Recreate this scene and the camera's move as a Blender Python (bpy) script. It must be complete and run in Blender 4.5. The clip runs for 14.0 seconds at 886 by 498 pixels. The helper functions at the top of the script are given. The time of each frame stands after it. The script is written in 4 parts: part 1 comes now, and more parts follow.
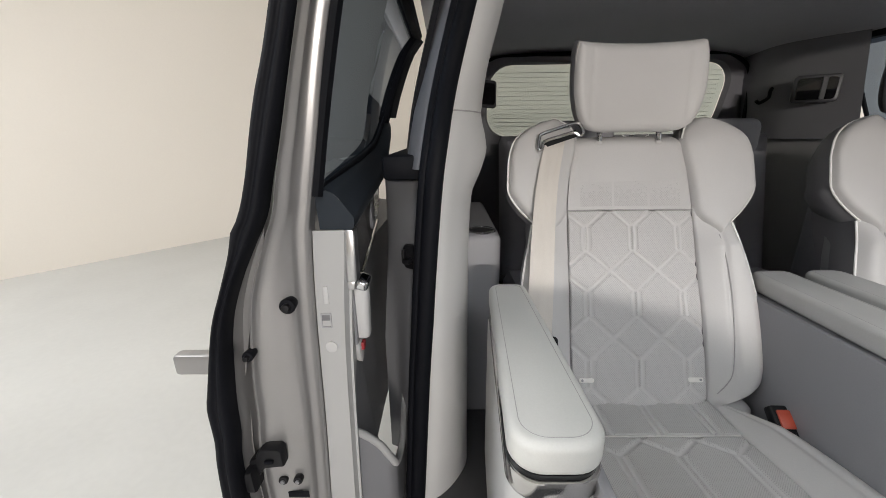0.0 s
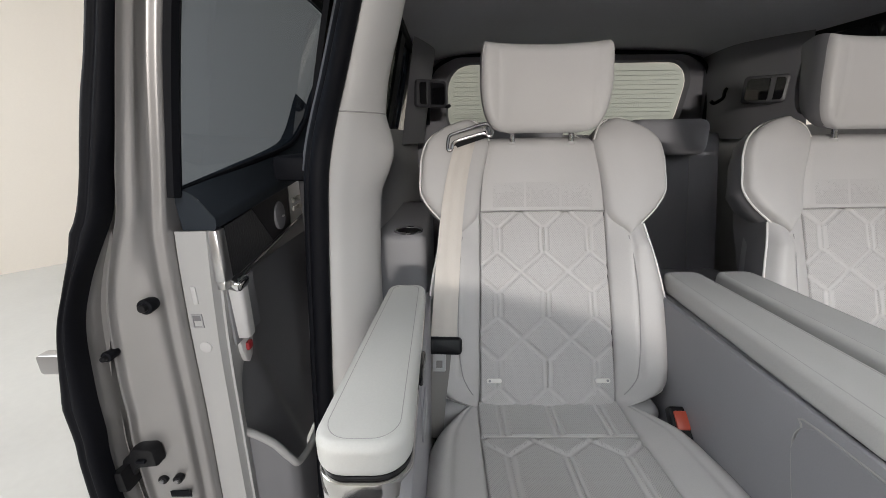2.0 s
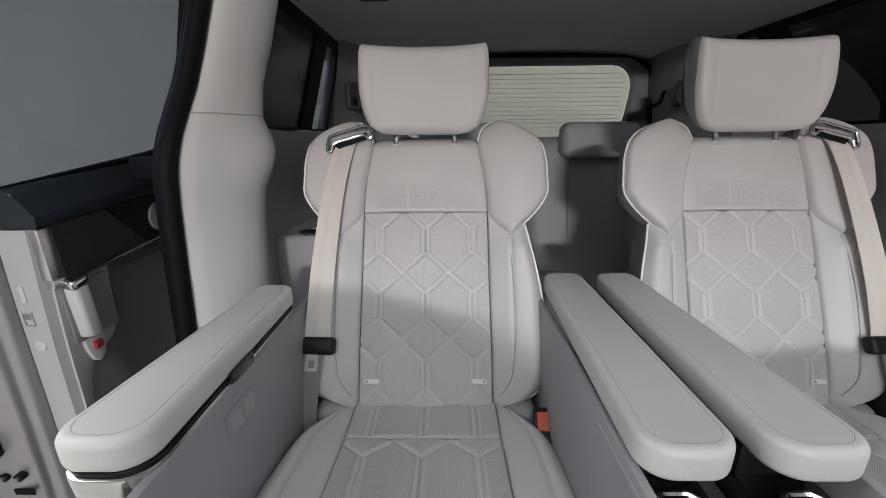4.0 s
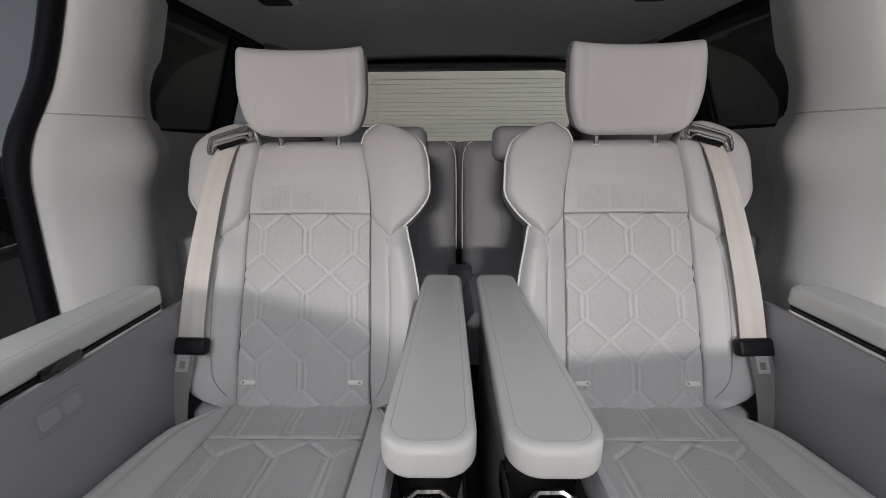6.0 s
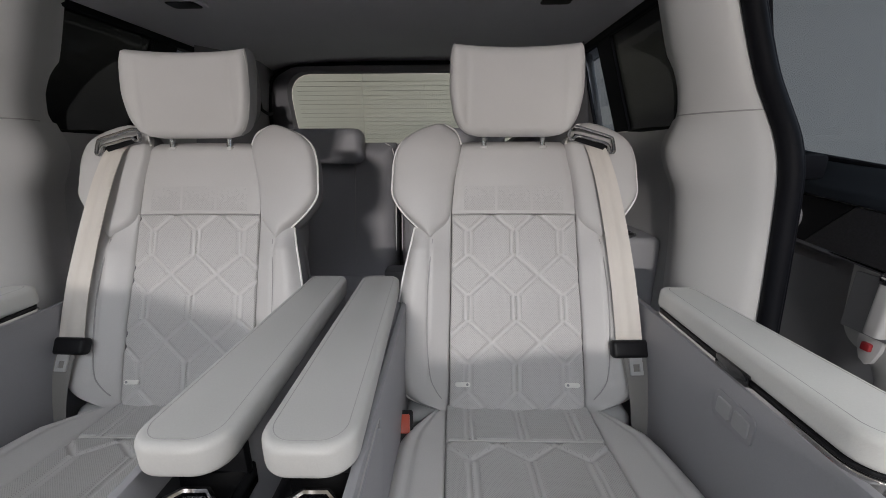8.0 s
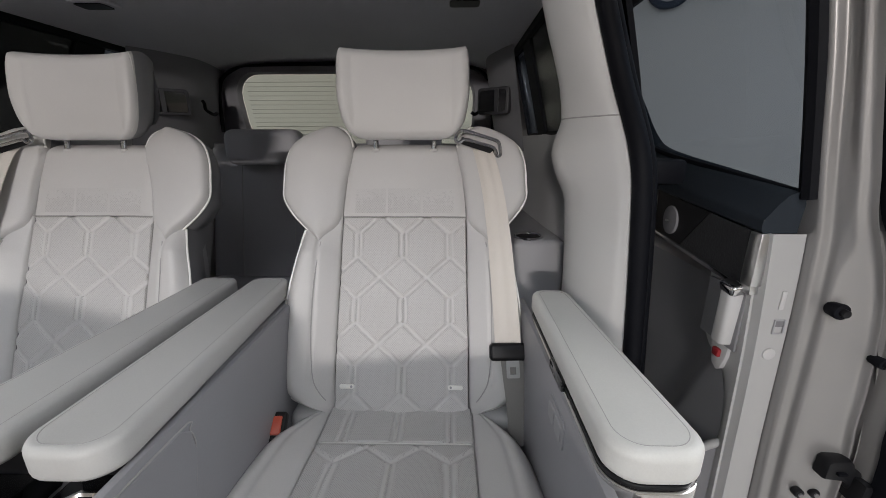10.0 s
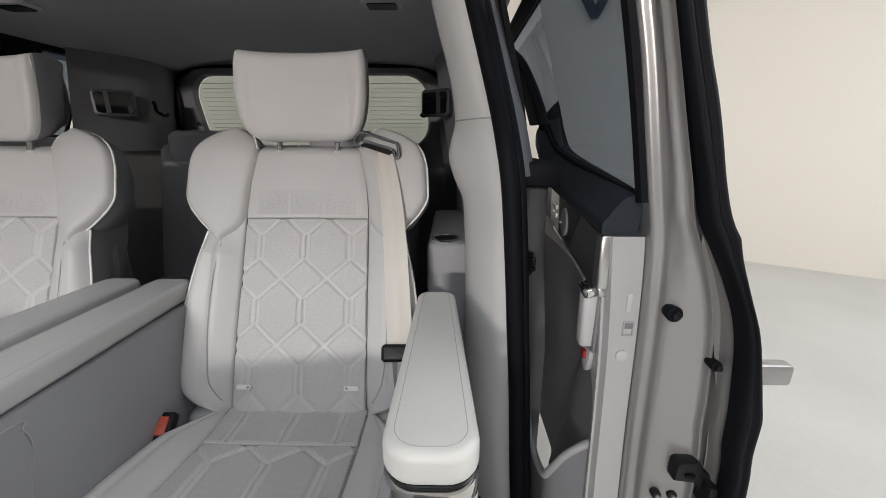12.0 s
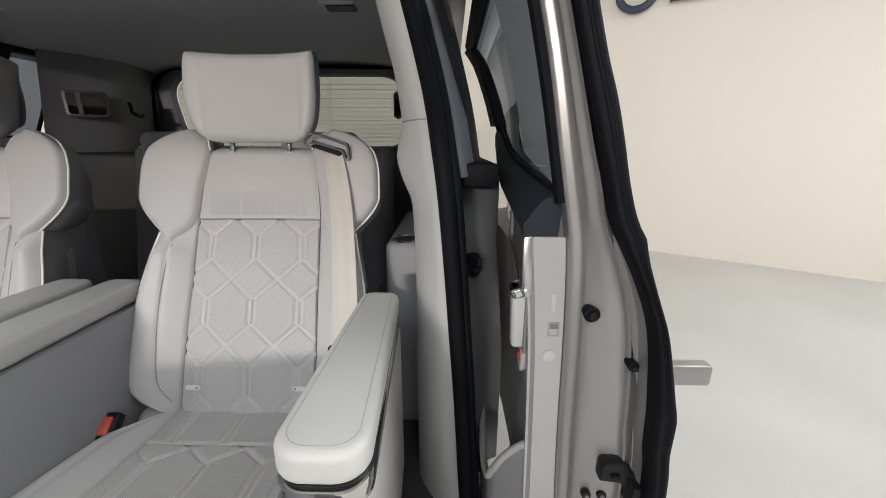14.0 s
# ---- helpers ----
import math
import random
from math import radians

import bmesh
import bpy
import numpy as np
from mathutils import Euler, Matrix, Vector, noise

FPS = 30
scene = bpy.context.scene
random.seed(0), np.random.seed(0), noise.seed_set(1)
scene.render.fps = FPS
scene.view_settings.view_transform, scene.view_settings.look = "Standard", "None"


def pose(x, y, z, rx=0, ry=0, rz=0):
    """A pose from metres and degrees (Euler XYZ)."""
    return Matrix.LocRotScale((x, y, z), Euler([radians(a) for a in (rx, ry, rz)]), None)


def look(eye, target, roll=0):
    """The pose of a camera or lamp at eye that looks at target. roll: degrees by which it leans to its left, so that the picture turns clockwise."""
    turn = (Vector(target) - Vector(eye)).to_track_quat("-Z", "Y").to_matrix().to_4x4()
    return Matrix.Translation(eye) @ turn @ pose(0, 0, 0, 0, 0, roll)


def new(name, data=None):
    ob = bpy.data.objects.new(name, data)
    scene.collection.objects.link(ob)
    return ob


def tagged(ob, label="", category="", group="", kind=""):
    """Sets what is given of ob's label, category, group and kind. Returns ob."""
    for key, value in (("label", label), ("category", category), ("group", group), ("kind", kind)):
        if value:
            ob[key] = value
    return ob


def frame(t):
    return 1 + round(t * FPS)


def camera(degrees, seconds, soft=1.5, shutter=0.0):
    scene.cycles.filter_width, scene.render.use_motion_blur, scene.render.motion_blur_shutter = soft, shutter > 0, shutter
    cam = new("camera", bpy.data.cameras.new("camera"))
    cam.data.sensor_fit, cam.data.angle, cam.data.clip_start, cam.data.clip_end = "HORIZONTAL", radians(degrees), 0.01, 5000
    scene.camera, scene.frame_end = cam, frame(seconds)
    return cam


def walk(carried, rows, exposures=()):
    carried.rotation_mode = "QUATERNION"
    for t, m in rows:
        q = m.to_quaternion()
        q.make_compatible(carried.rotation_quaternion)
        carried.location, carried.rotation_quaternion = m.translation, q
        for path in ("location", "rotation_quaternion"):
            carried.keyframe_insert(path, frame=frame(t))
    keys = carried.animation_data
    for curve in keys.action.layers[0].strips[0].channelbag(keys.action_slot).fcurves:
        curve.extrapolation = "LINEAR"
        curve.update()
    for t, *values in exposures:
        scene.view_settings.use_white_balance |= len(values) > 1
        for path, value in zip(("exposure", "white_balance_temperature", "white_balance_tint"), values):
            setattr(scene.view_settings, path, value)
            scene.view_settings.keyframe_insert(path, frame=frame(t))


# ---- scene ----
cam = camera(99.7, 14.0, soft=0.8)
METRES, EYE, TILT, LEAN, TURN = 1.75, 1.30, -17.0, 0.75, 0.45
ROWS = [
    (0.0, 0.0, 0.0, 0.0, -0.0, 0.0, -0.0),
    (0.5, 0.0243, -0.0003, -0.0003, 0.04, 0.04, -0.01),
    (1.0, 0.0559, -0.0001, 0.0006, 0.05, -0.03, -0.05),
    (1.5, 0.0888, -0.0003, 0.0013, 0.08, -0.09, -0.09),
    (2.0, 0.127, -0.0008, 0.0018, 0.11, -0.1, -0.11),
    (2.5, 0.1664, -0.001, 0.0011, 0.16, 0.0, -0.12),
    (3.0, 0.2109, -0.0016, 0.0018, 0.19, -0.01, -0.19),
    (5.5, 0.4221, -0.0046, -0.0033, 0.26, 0.9, -0.43),
    (6.0, 0.466, -0.0048, -0.0031, 0.24, 0.97, -0.48),
    (6.5, 0.5069, -0.005, -0.0028, 0.26, 1.02, -0.51),
    (7.0, 0.5507, -0.0057, -0.0024, 0.32, 1.06, -0.57),
    (7.5, 0.587, -0.0061, -0.0023, 0.33, 1.14, -0.6),
    (8.0, 0.6295, -0.0061, -0.0021, 0.39, 1.22, -0.64),
    (10.5, 0.8252, -0.0081, 0.0061, 0.41, 1.06, -0.92),
    (11.0, 0.863, -0.0085, 0.0065, 0.45, 1.14, -0.97),
    (11.5, 0.8967, -0.0087, 0.0071, 0.45, 1.23, -0.99),
    (12.0, 0.929, -0.009, 0.0077, 0.4, 1.27, -1.02),
    (12.5, 0.9544, -0.0097, 0.0076, 0.34, 1.36, -1.01),
    (13.0, 0.9753, -0.0098, 0.0081, 0.36, 1.39, -1.01),
    (13.5, 0.9894, -0.0099, 0.0084, 0.38, 1.42, -1.01),
    (14.0, 0.9996, -0.0099, 0.0085, 0.4, 1.43, -1.03),
]
walk(cam, [(t, pose(-0.494 * METRES, 0.0, EYE, TILT, LEAN, TURN) @ pose(METRES * x, METRES * y, METRES * z, 90 + pitch, roll, yaw)) for t, x, y, z, yaw, pitch, roll in ROWS],
     exposures=((0.0, 0.13, 6500, 10), (2.0, 0.08, 6450, 10.3), (4.0, -0.06, 6360, 11.8), (6.5, -0.17, 6360, 11.8), (8.5, -0.15, 6360, 11.8), (11.0, -0.07, 6400, 11.2), (12.5, 0.05, 6450, 10.3), (14.0, 0.08, 6500, 10)))

# ---- light ----
world = bpy.data.worlds.new("studio_world")
scene.world = world
world.use_nodes = True
world.node_tree.nodes["Background"].inputs[0].default_value = (0.9, 0.95, 1.0, 1)
world.node_tree.nodes["Background"].inputs[1].default_value = 0.05


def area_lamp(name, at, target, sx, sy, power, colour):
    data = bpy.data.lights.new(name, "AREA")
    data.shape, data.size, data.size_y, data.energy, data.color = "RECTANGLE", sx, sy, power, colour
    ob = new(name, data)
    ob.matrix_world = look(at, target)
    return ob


area_lamp("studio_key", (-0.35, -4.6, 1.98), (0.0, 0.9, 1.3), 0.55, 0.09, 128, (1.0, 0.935, 0.875))
# Softboxes added out of view to brighten the cabin, walls and floor.
area_lamp("added_softbox", (0.0, -3.4, 4.4), (0.0, 0.2, 0.8), 5.0, 2.4, 205, (0.92, 0.95, 1.0))
area_lamp("added_softbox", (-3.6, 0.6, 4.4), (-0.9, 0.5, 0.6), 3.0, 7.0, 305, (0.94, 0.97, 1.0))
area_lamp("added_softbox", (3.6, 0.6, 4.4), (0.9, 0.5, 0.6), 3.0, 7.0, 305, (0.94, 0.97, 1.0))


# ---- materials ----
def material(name, colour, rough=0.5, metal=0.0, grain=0.0, grain_size=200.0, bump=0.0, stain=0.0, stain_size=3.0, spec=0.5, coat=0.0):
    """A surface with fine grain and broad stains in colour and roughness, and a fine relief."""
    m = bpy.data.materials.new(name)
    m.use_nodes = True
    n, l = m.node_tree.nodes, m.node_tree.links
    b = n["Principled BSDF"]
    b.inputs["Roughness"].default_value, b.inputs["Metallic"].default_value = rough, metal
    b.inputs["Specular IOR Level"].default_value = spec
    b.inputs["Coat Weight"].default_value = coat
    co = n.new("ShaderNodeTexCoord")
    fine, broad = n.new("ShaderNodeTexNoise"), n.new("ShaderNodeTexNoise")
    fine.inputs["Scale"].default_value, fine.inputs["Detail"].default_value = grain_size, 4
    broad.inputs["Scale"].default_value, broad.inputs["Detail"].default_value = stain_size, 3
    l.new(co.outputs["Object"], fine.inputs["Vector"])
    l.new(co.outputs["Object"], broad.inputs["Vector"])
    mix = n.new("ShaderNodeMix")
    mix.data_type = "RGBA"
    mix.inputs["A"].default_value = (*[c * (1 - grain) for c in colour], 1)
    mix.inputs["B"].default_value = (*[min(1, c * (1 + grain)) for c in colour], 1)
    l.new(fine.outputs["Fac"], mix.inputs["Factor"])
    tone = n.new("ShaderNodeMix")
    tone.data_type, tone.blend_type = "RGBA", "MULTIPLY"
    tone.inputs["Factor"].default_value = 1.0
    ramp = n.new("ShaderNodeMapRange")
    ramp.inputs["From Min"].default_value, ramp.inputs["From Max"].default_value = 0.3, 0.7
    ramp.inputs["To Min"].default_value, ramp.inputs["To Max"].default_value = 1 - stain, 1 + stain * 0.3
    l.new(broad.outputs["Fac"], ramp.inputs["Value"])
    l.new(mix.outputs["Result"], tone.inputs["A"])
    l.new(ramp.outputs["Result"], tone.inputs["B"])
    l.new(tone.outputs["Result"], b.inputs["Base Color"])
    if bump:
        bp = n.new("ShaderNodeBump")
        bp.inputs["Strength"].default_value, bp.inputs["Distance"].default_value = bump, 0.001
        l.new(fine.outputs["Fac"], bp.inputs["Height"])
        l.new(bp.outputs["Normal"], b.inputs["Normal"])
    return m


def perforated(name, colour, pitch=0.0088, keep=None):
    """Soft leather punched with a close lattice of pin holes."""
    m = material(name, colour, 0.5, grain=0.04, grain_size=350, stain=0.05, stain_size=5)
    n, l = m.node_tree.nodes, m.node_tree.links
    b = n["Principled BSDF"]
    co = n.new("ShaderNodeTexCoord")
    sep = n.new("ShaderNodeSeparateXYZ")
    l.new(co.outputs["Object"], sep.inputs[0])

    def calc(op, a, c):
        k = n.new("ShaderNodeMath")
        k.operation = op
        for socket, value in zip(k.inputs, (a, c)):
            if isinstance(value, (int, float)):
                socket.default_value = value
            else:
                l.new(value, socket)
        return k.outputs[0]
    f = 2 * math.pi / pitch
    run = calc("SUBTRACT", sep.outputs["Z"], sep.outputs["Y"]) if keep == "seat" else calc("ADD", sep.outputs["Z"], calc("MULTIPLY", sep.outputs["Y"], 0.45))
    p = calc("MULTIPLY", calc("SINE", calc("MULTIPLY", calc("ADD", sep.outputs["X"], run), f), 0), calc("SINE", calc("MULTIPLY", calc("SUBTRACT", sep.outputs["X"], run), f), 0))
    hole = n.new("ShaderNodeMapRange")
    hole.inputs["From Min"].default_value, hole.inputs["From Max"].default_value = 0.55, 0.85
    l.new(calc("ABSOLUTE", p, 0), hole.inputs["Value"])
    dark = n.new("ShaderNodeMix")
    dark.data_type = "RGBA"
    old = b.inputs["Base Color"].links[0].from_socket
    l.new(old, dark.inputs["A"])
    dark.inputs["B"].default_value = (*[c * 0.70 for c in colour], 1)
    l.new(hole.outputs["Result"], dark.inputs["Factor"])
    l.new(dark.outputs["Result"], b.inputs["Base Color"])
    bp = n.new("ShaderNodeBump")
    bp.invert = True
    bp.inputs["Strength"].default_value, bp.inputs["Distance"].default_value = 0.5, 0.001
    l.new(hole.outputs["Result"], bp.inputs["Height"])
    l.new(bp.outputs["Normal"], b.inputs["Normal"])
    return m


def tinted_glass(name, tint, clear, rough=0.02, ior=1.4):
    """A thin tinted pane: part of the light goes straight through, part is mirrored."""
    m = bpy.data.materials.new(name)
    m.use_nodes = True
    n, l = m.node_tree.nodes, m.node_tree.links
    n.remove(n["Principled BSDF"])
    see, gloss, body, mix, top, fr = (n.new("ShaderNode" + k) for k in ("BsdfTransparent", "BsdfGlossy", "BsdfDiffuse", "MixShader", "MixShader", "Fresnel"))
    see.inputs[0].default_value = (*[c * clear for c in tint], 1)
    body.inputs[0].default_value = (*[c * 0.05 for c in tint], 1)
    gloss.inputs["Roughness"].default_value = rough
    fr.inputs["IOR"].default_value = ior
    mix.inputs[0].default_value = 0.25
    l.new(see.outputs[0], mix.inputs[1])
    l.new(body.outputs[0], mix.inputs[2])
    l.new(fr.outputs[0], top.inputs[0])
    l.new(mix.outputs[0], top.inputs[1])
    l.new(gloss.outputs[0], top.inputs[2])
    l.new(top.outputs[0], n["Material Output"].inputs[0])
    return m


def fading(m):
    """Lets the pin holes of a punched leather thin out towards the top of its piece."""
    n, l = m.node_tree.nodes, m.node_tree.links
    dark = [k for k in n if k.type == "MIX" and k.inputs["Factor"].links and k.inputs["Factor"].links[0].from_node.type == "MAP_RANGE" and not k.inputs["B"].links and k.blend_type == "MIX"][-1]
    hole = dark.inputs["Factor"].links[0].from_socket
    co, sep, noise_node, less, mul = (n.new("ShaderNode" + k) for k in ("TexCoord", "SeparateXYZ", "TexNoise", "Math", "Math"))
    noise_node.inputs["Scale"].default_value, noise_node.inputs["Detail"].default_value = 140, 1
    less.operation, mul.operation = "GREATER_THAN", "MULTIPLY"
    scale = n.new("ShaderNodeMapRange")
    scale.inputs["To Min"].default_value, scale.inputs["To Max"].default_value = 0.2, 0.72
    l.new(co.outputs["Generated"], sep.inputs[0])
    l.new(co.outputs["Object"], noise_node.inputs["Vector"])
    l.new(sep.outputs["Z"], scale.inputs["Value"])
    l.new(noise_node.outputs["Fac"], less.inputs[0])
    l.new(scale.outputs["Result"], less.inputs[1])
    l.new(less.outputs[0], mul.inputs[0])
    l.new(hole, mul.inputs[1])
    l.new(mul.outputs[0], dark.inputs["Factor"])
    return m


LEATHER = material("warm_grey_leather", (0.565, 0.555, 0.548), 0.48, grain=0.05, grain_size=420, bump=0.18, stain=0.06, stain_size=4)
PERF = perforated("perforated_leather_back", (0.56, 0.55, 0.543))
PERF_SEAT = perforated("perforated_leather_seat", (0.56, 0.55, 0.543), keep="seat")
PERF_FADE = fading(perforated("perforated_leather_fading", (0.565, 0.555, 0.548)))
PIPING = material("white_piping", (0.85, 0.84, 0.82), 0.4, grain=0.03, grain_size=200)
STITCH = material("pale_thread", (0.62, 0.61, 0.59), 0.7, grain=0.1, grain_size=600)
SEAM = material("seam_shadow_thread", (0.38, 0.372, 0.37), 0.7, grain=0.1, grain_size=300)
# For the seats' side walls, darker than the leather of their fronts.
SIDE_DARKER = material("darker_seat_side_leather", (0.25, 0.248, 0.26), 0.5, grain=0.05, grain_size=420, bump=0.18, stain=0.06, stain_size=4)
# Leather for the armrest sides, their bluish shade put into the colour.
SIDE_SHADED = material("shaded_side_leather", (0.285, 0.285, 0.302), 0.5, grain=0.05, grain_size=420, bump=0.18, stain=0.06, stain_size=4)
# Seat leather with the rear row's shade in its colour; also the rear covers.
REAR_LEATHER = material("shaded_rear_leather", (0.36, 0.358, 0.378), 0.5, grain=0.05, grain_size=400, bump=0.2, stain=0.06)
TRIM = material("pale_grey_soft_trim", (0.49, 0.488, 0.488), 0.5, grain=0.03, grain_size=500, bump=0.12, stain=0.04, stain_size=2)
PILLAR_PALE = material("pale_grey_pillar_skin", (0.60, 0.597, 0.59), 0.5, grain=0.03, grain_size=500, bump=0.12, stain=0.04, stain_size=2)
DOOR_PALE = material("pale_grey_door_trim", (0.40, 0.40, 0.398), 0.5, grain=0.03, grain_size=500, bump=0.12, stain=0.05, stain_size=3)
# One arm leather: shade in the console's colour, door light in the outer's.
ARM_SHADED = material("shaded_arm_leather", (0.51, 0.507, 0.495), 0.48, grain=0.05, grain_size=420, bump=0.18, stain=0.06, stain_size=4)
ARM_LIT = material("lit_arm_leather", (0.61, 0.612, 0.592), 0.48, grain=0.05, grain_size=420, bump=0.18, stain=0.06, stain_size=4)
TRIM_LOW = material("grey_moulded_trim", (0.34, 0.34, 0.352), 0.5, grain=0.04, grain_size=500, bump=0.15, stain=0.05, stain_size=2)
HEADLINER = material("charcoal_headliner_cloth", (0.70, 0.695, 0.74), 0.9, grain=0.25, grain_size=700, bump=0.3, stain=0.08, stain_size=2)
PILLAR_CLOTH = material("charcoal_pillar_trim", (0.24, 0.237, 0.255), 0.8, grain=0.12, grain_size=600, bump=0.2, stain=0.08, stain_size=2)
DARK_TRIM = material("charcoal_plastic", (0.16, 0.158, 0.168), 0.55, grain=0.1, grain_size=500, bump=0.15, stain=0.1)
VENT = material("satin_black_vent", (0.045, 0.045, 0.05), 0.4, grain=0.1, grain_size=400, bump=0.1, stain=0.08)
NAVY = material("dark_slate_soft_pad", (0.022, 0.028, 0.036), 0.6, grain=0.1, grain_size=500, bump=0.2, stain=0.1, spec=0.2)
# Grey door trim, darkened in its colour for the shade inside the door.
DOOR_SHADED = material("shaded_door_panel", (0.20, 0.20, 0.212), 0.5, grain=0.04, grain_size=500, bump=0.15, stain=0.06, stain_size=3)
MARKER_RED = material("dark_red_marker", (0.28, 0.02, 0.025), 0.4, grain=0.04, stain=0.05)
BAND = material("bright_polished_band", (0.66, 0.65, 0.64), 0.14, 1.0, grain=0.02, stain=0.05, stain_size=9)
RUBBER = material("black_rubber", (0.006, 0.0065, 0.009), 0.6, grain=0.15, grain_size=300, bump=0.1, stain=0.15, spec=0.12)
BLACK = material("black_plastic", (0.010, 0.010, 0.0115), 0.4, grain=0.1, grain_size=400, bump=0.1, stain=0.1, spec=0.25)
GLOSS_BLACK = material("gloss_black", (0.006, 0.006, 0.007), 0.06, stain=0.05, coat=0.6)
CHROME = material("polished_chrome", (0.75, 0.75, 0.76), 0.12, 1.0, grain=0.02, stain=0.06, stain_size=12)
GUIDE = material("satin_chrome", (0.42, 0.42, 0.43), 0.22, 1.0, grain=0.03, stain=0.06, stain_size=12)
BRUSHED = material("brushed_aluminium", (0.62, 0.62, 0.63), 0.28, 1.0, grain=0.06, grain_size=300, stain=0.05, stain_size=9)
PAINT = material("champagne_metallic_paint", (0.305, 0.297, 0.294), 0.34, 0.45, grain=0.06, grain_size=900, stain=0.06, stain_size=5, coat=0.5)
JAMB = material("dark_primed_body_metal", (0.23, 0.23, 0.24), 0.5, 0.1, grain=0.06, grain_size=300, stain=0.12, stain_size=5)
RED = material("orange_red_button", (0.55, 0.09, 0.05), 0.4, grain=0.04, stain=0.05)
BELT = material("pale_beige_webbing", (0.66, 0.62, 0.57), 0.7, grain=0.1, grain_size=900, bump=0.4, stain=0.05, stain_size=8)
# The belt's webbing below the stop, with its shade put into the colour.
WEB_LOW = material("shaded_grey_webbing", (0.24, 0.23, 0.22), 0.75, grain=0.1, grain_size=900, bump=0.4, stain=0.05, stain_size=8)
TAG = material("milky_plastic_tag", (0.80, 0.79, 0.75), 0.35, grain=0.04, stain=0.04)
CARPET = material("dark_grey_carpet", (0.06, 0.06, 0.063), 0.95, grain=0.3, grain_size=500, bump=0.6, stain=0.15)
MESH = material("black_woven_speaker_mesh", (0.035, 0.035, 0.038), 0.38, grain=0.6, grain_size=190, bump=0.9, stain=0.05)
GLASS = tinted_glass("grey_tinted_glass", (0.70, 0.83, 1.0), 0.36)
DARK_GLASS = tinted_glass("privacy_glass", (0.85, 0.92, 1.0), 0.02, 0.25, 1.25)
REAR_GLASS = tinted_glass("pale_rear_glass", (0.87, 0.96, 0.93), 0.82)
HEATER = material("heating_wire", (0.35, 0.36, 0.33), 0.6, grain=0.05)
WALL = material("warm_white_studio_wall", (0.755, 0.705, 0.635), 0.85, grain=0.02, grain_size=60, bump=0.05, stain=0.04, stain_size=0.35)
FLOOR = material("pale_polished_concrete", (0.53, 0.53, 0.51), 0.42, grain=0.05, grain_size=25, bump=0.04, stain=0.10, stain_size=0.9)
SIGN = material("blue_grey_letter_paint", (0.04, 0.05, 0.075), 0.5, grain=0.04, stain=0.05)


# ---- building tools ----
def curve(t, table):
    """A smooth value at t from (key, value) pairs with rising keys."""
    k = [a for a, _ in table]
    v = [b for _, b in table]
    if t <= k[0]:
        return v[0]
    if t >= k[-1]:
        return v[-1]
    i = max(j for j in range(len(k) - 1) if k[j] <= t)

    def slope(j):
        if 0 < j < len(k) - 1:
            a, b = (v[j] - v[j - 1]) / (k[j] - k[j - 1]), (v[j + 1] - v[j]) / (k[j + 1] - k[j])
            return 0.0 if a * b <= 0 else 2 * a * b / (a + b)
        j = min(j, len(k) - 2)
        return (v[j + 1] - v[j]) / (k[j + 1] - k[j])
    h = k[i + 1] - k[i]
    u = (t - k[i]) / h
    return ((2 * u**3 - 3 * u**2 + 1) * v[i] + (u**3 - 2 * u**2 + u) * h * slope(i)
            + (3 * u**2 - 2 * u**3) * v[i + 1] + (u**3 - u**2) * h * slope(i + 1))


def thing(name, at=(0, 0, 0), label="", category="", group="", kind=""):
    ob = new(name)
    ob.location = at
    ob.empty_display_size = 0.05
    return tagged(ob, label, category, group, kind)


def world_place(ob):
    place = Vector((0, 0, 0))
    while ob:
        place += Vector(ob.location)
        ob = ob.parent
    return place


def part(name, bm, mat, parent=None, label="", smooth=True, sharp=40):
    """Links a bmesh, given in world coordinates, as one mesh object under parent."""
    if parent is not None:
        bmesh.ops.translate(bm, verts=bm.verts, vec=-world_place(parent))
    bmesh.ops.recalc_face_normals(bm, faces=bm.faces)
    data = bpy.data.meshes.new(name)
    bm.to_mesh(data)
    bm.free()
    if smooth:
        data.polygons.foreach_set("use_smooth", [True] * len(data.polygons))
        data.set_sharp_from_angle(angle=radians(sharp))
    data.materials.append(mat)
    ob = new(name, data)
    ob.parent = parent
    if label:
        tagged(ob, label)
    return ob


def join(*many):
    """Several bmeshes as one."""
    out = bmesh.new()
    for bm in many:
        made = {v: out.verts.new(v.co) for v in bm.verts}
        for f in bm.faces:
            out.faces.new([made[v] for v in f.verts])
        bm.free()
    return out


def sheet(f, nu, nv, loop=False, caps=False):
    """A grid of points f(u, v), u and v from 0 to 1; loop closes it in u, caps fills both ends."""
    bm = bmesh.new()
    cols = nu if loop else nu + 1
    g = [[bm.verts.new(f(i / nu, j / nv)) for i in range(cols)] for j in range(nv + 1)]
    for j in range(nv):
        for i in range(nu):
            k = (i + 1) % cols
            bm.faces.new((g[j][i], g[j][k], g[j + 1][k], g[j + 1][i]))
    if caps:
        bm.faces.new(g[0])
        bm.faces.new(g[-1])
    return bm


def pad(f, nu, nv, back):
    """A grid as in sheet(), closed round its border by a wall that runs by the vector back."""
    bm = sheet(f, nu, nv)
    edges = [e for e in bm.edges if e.is_boundary]
    r = bmesh.ops.extrude_edge_only(bm, edges=edges)
    bmesh.ops.translate(bm, verts=[v for v in r["geom"] if isinstance(v, bmesh.types.BMVert)], vec=Vector(back))
    return bm


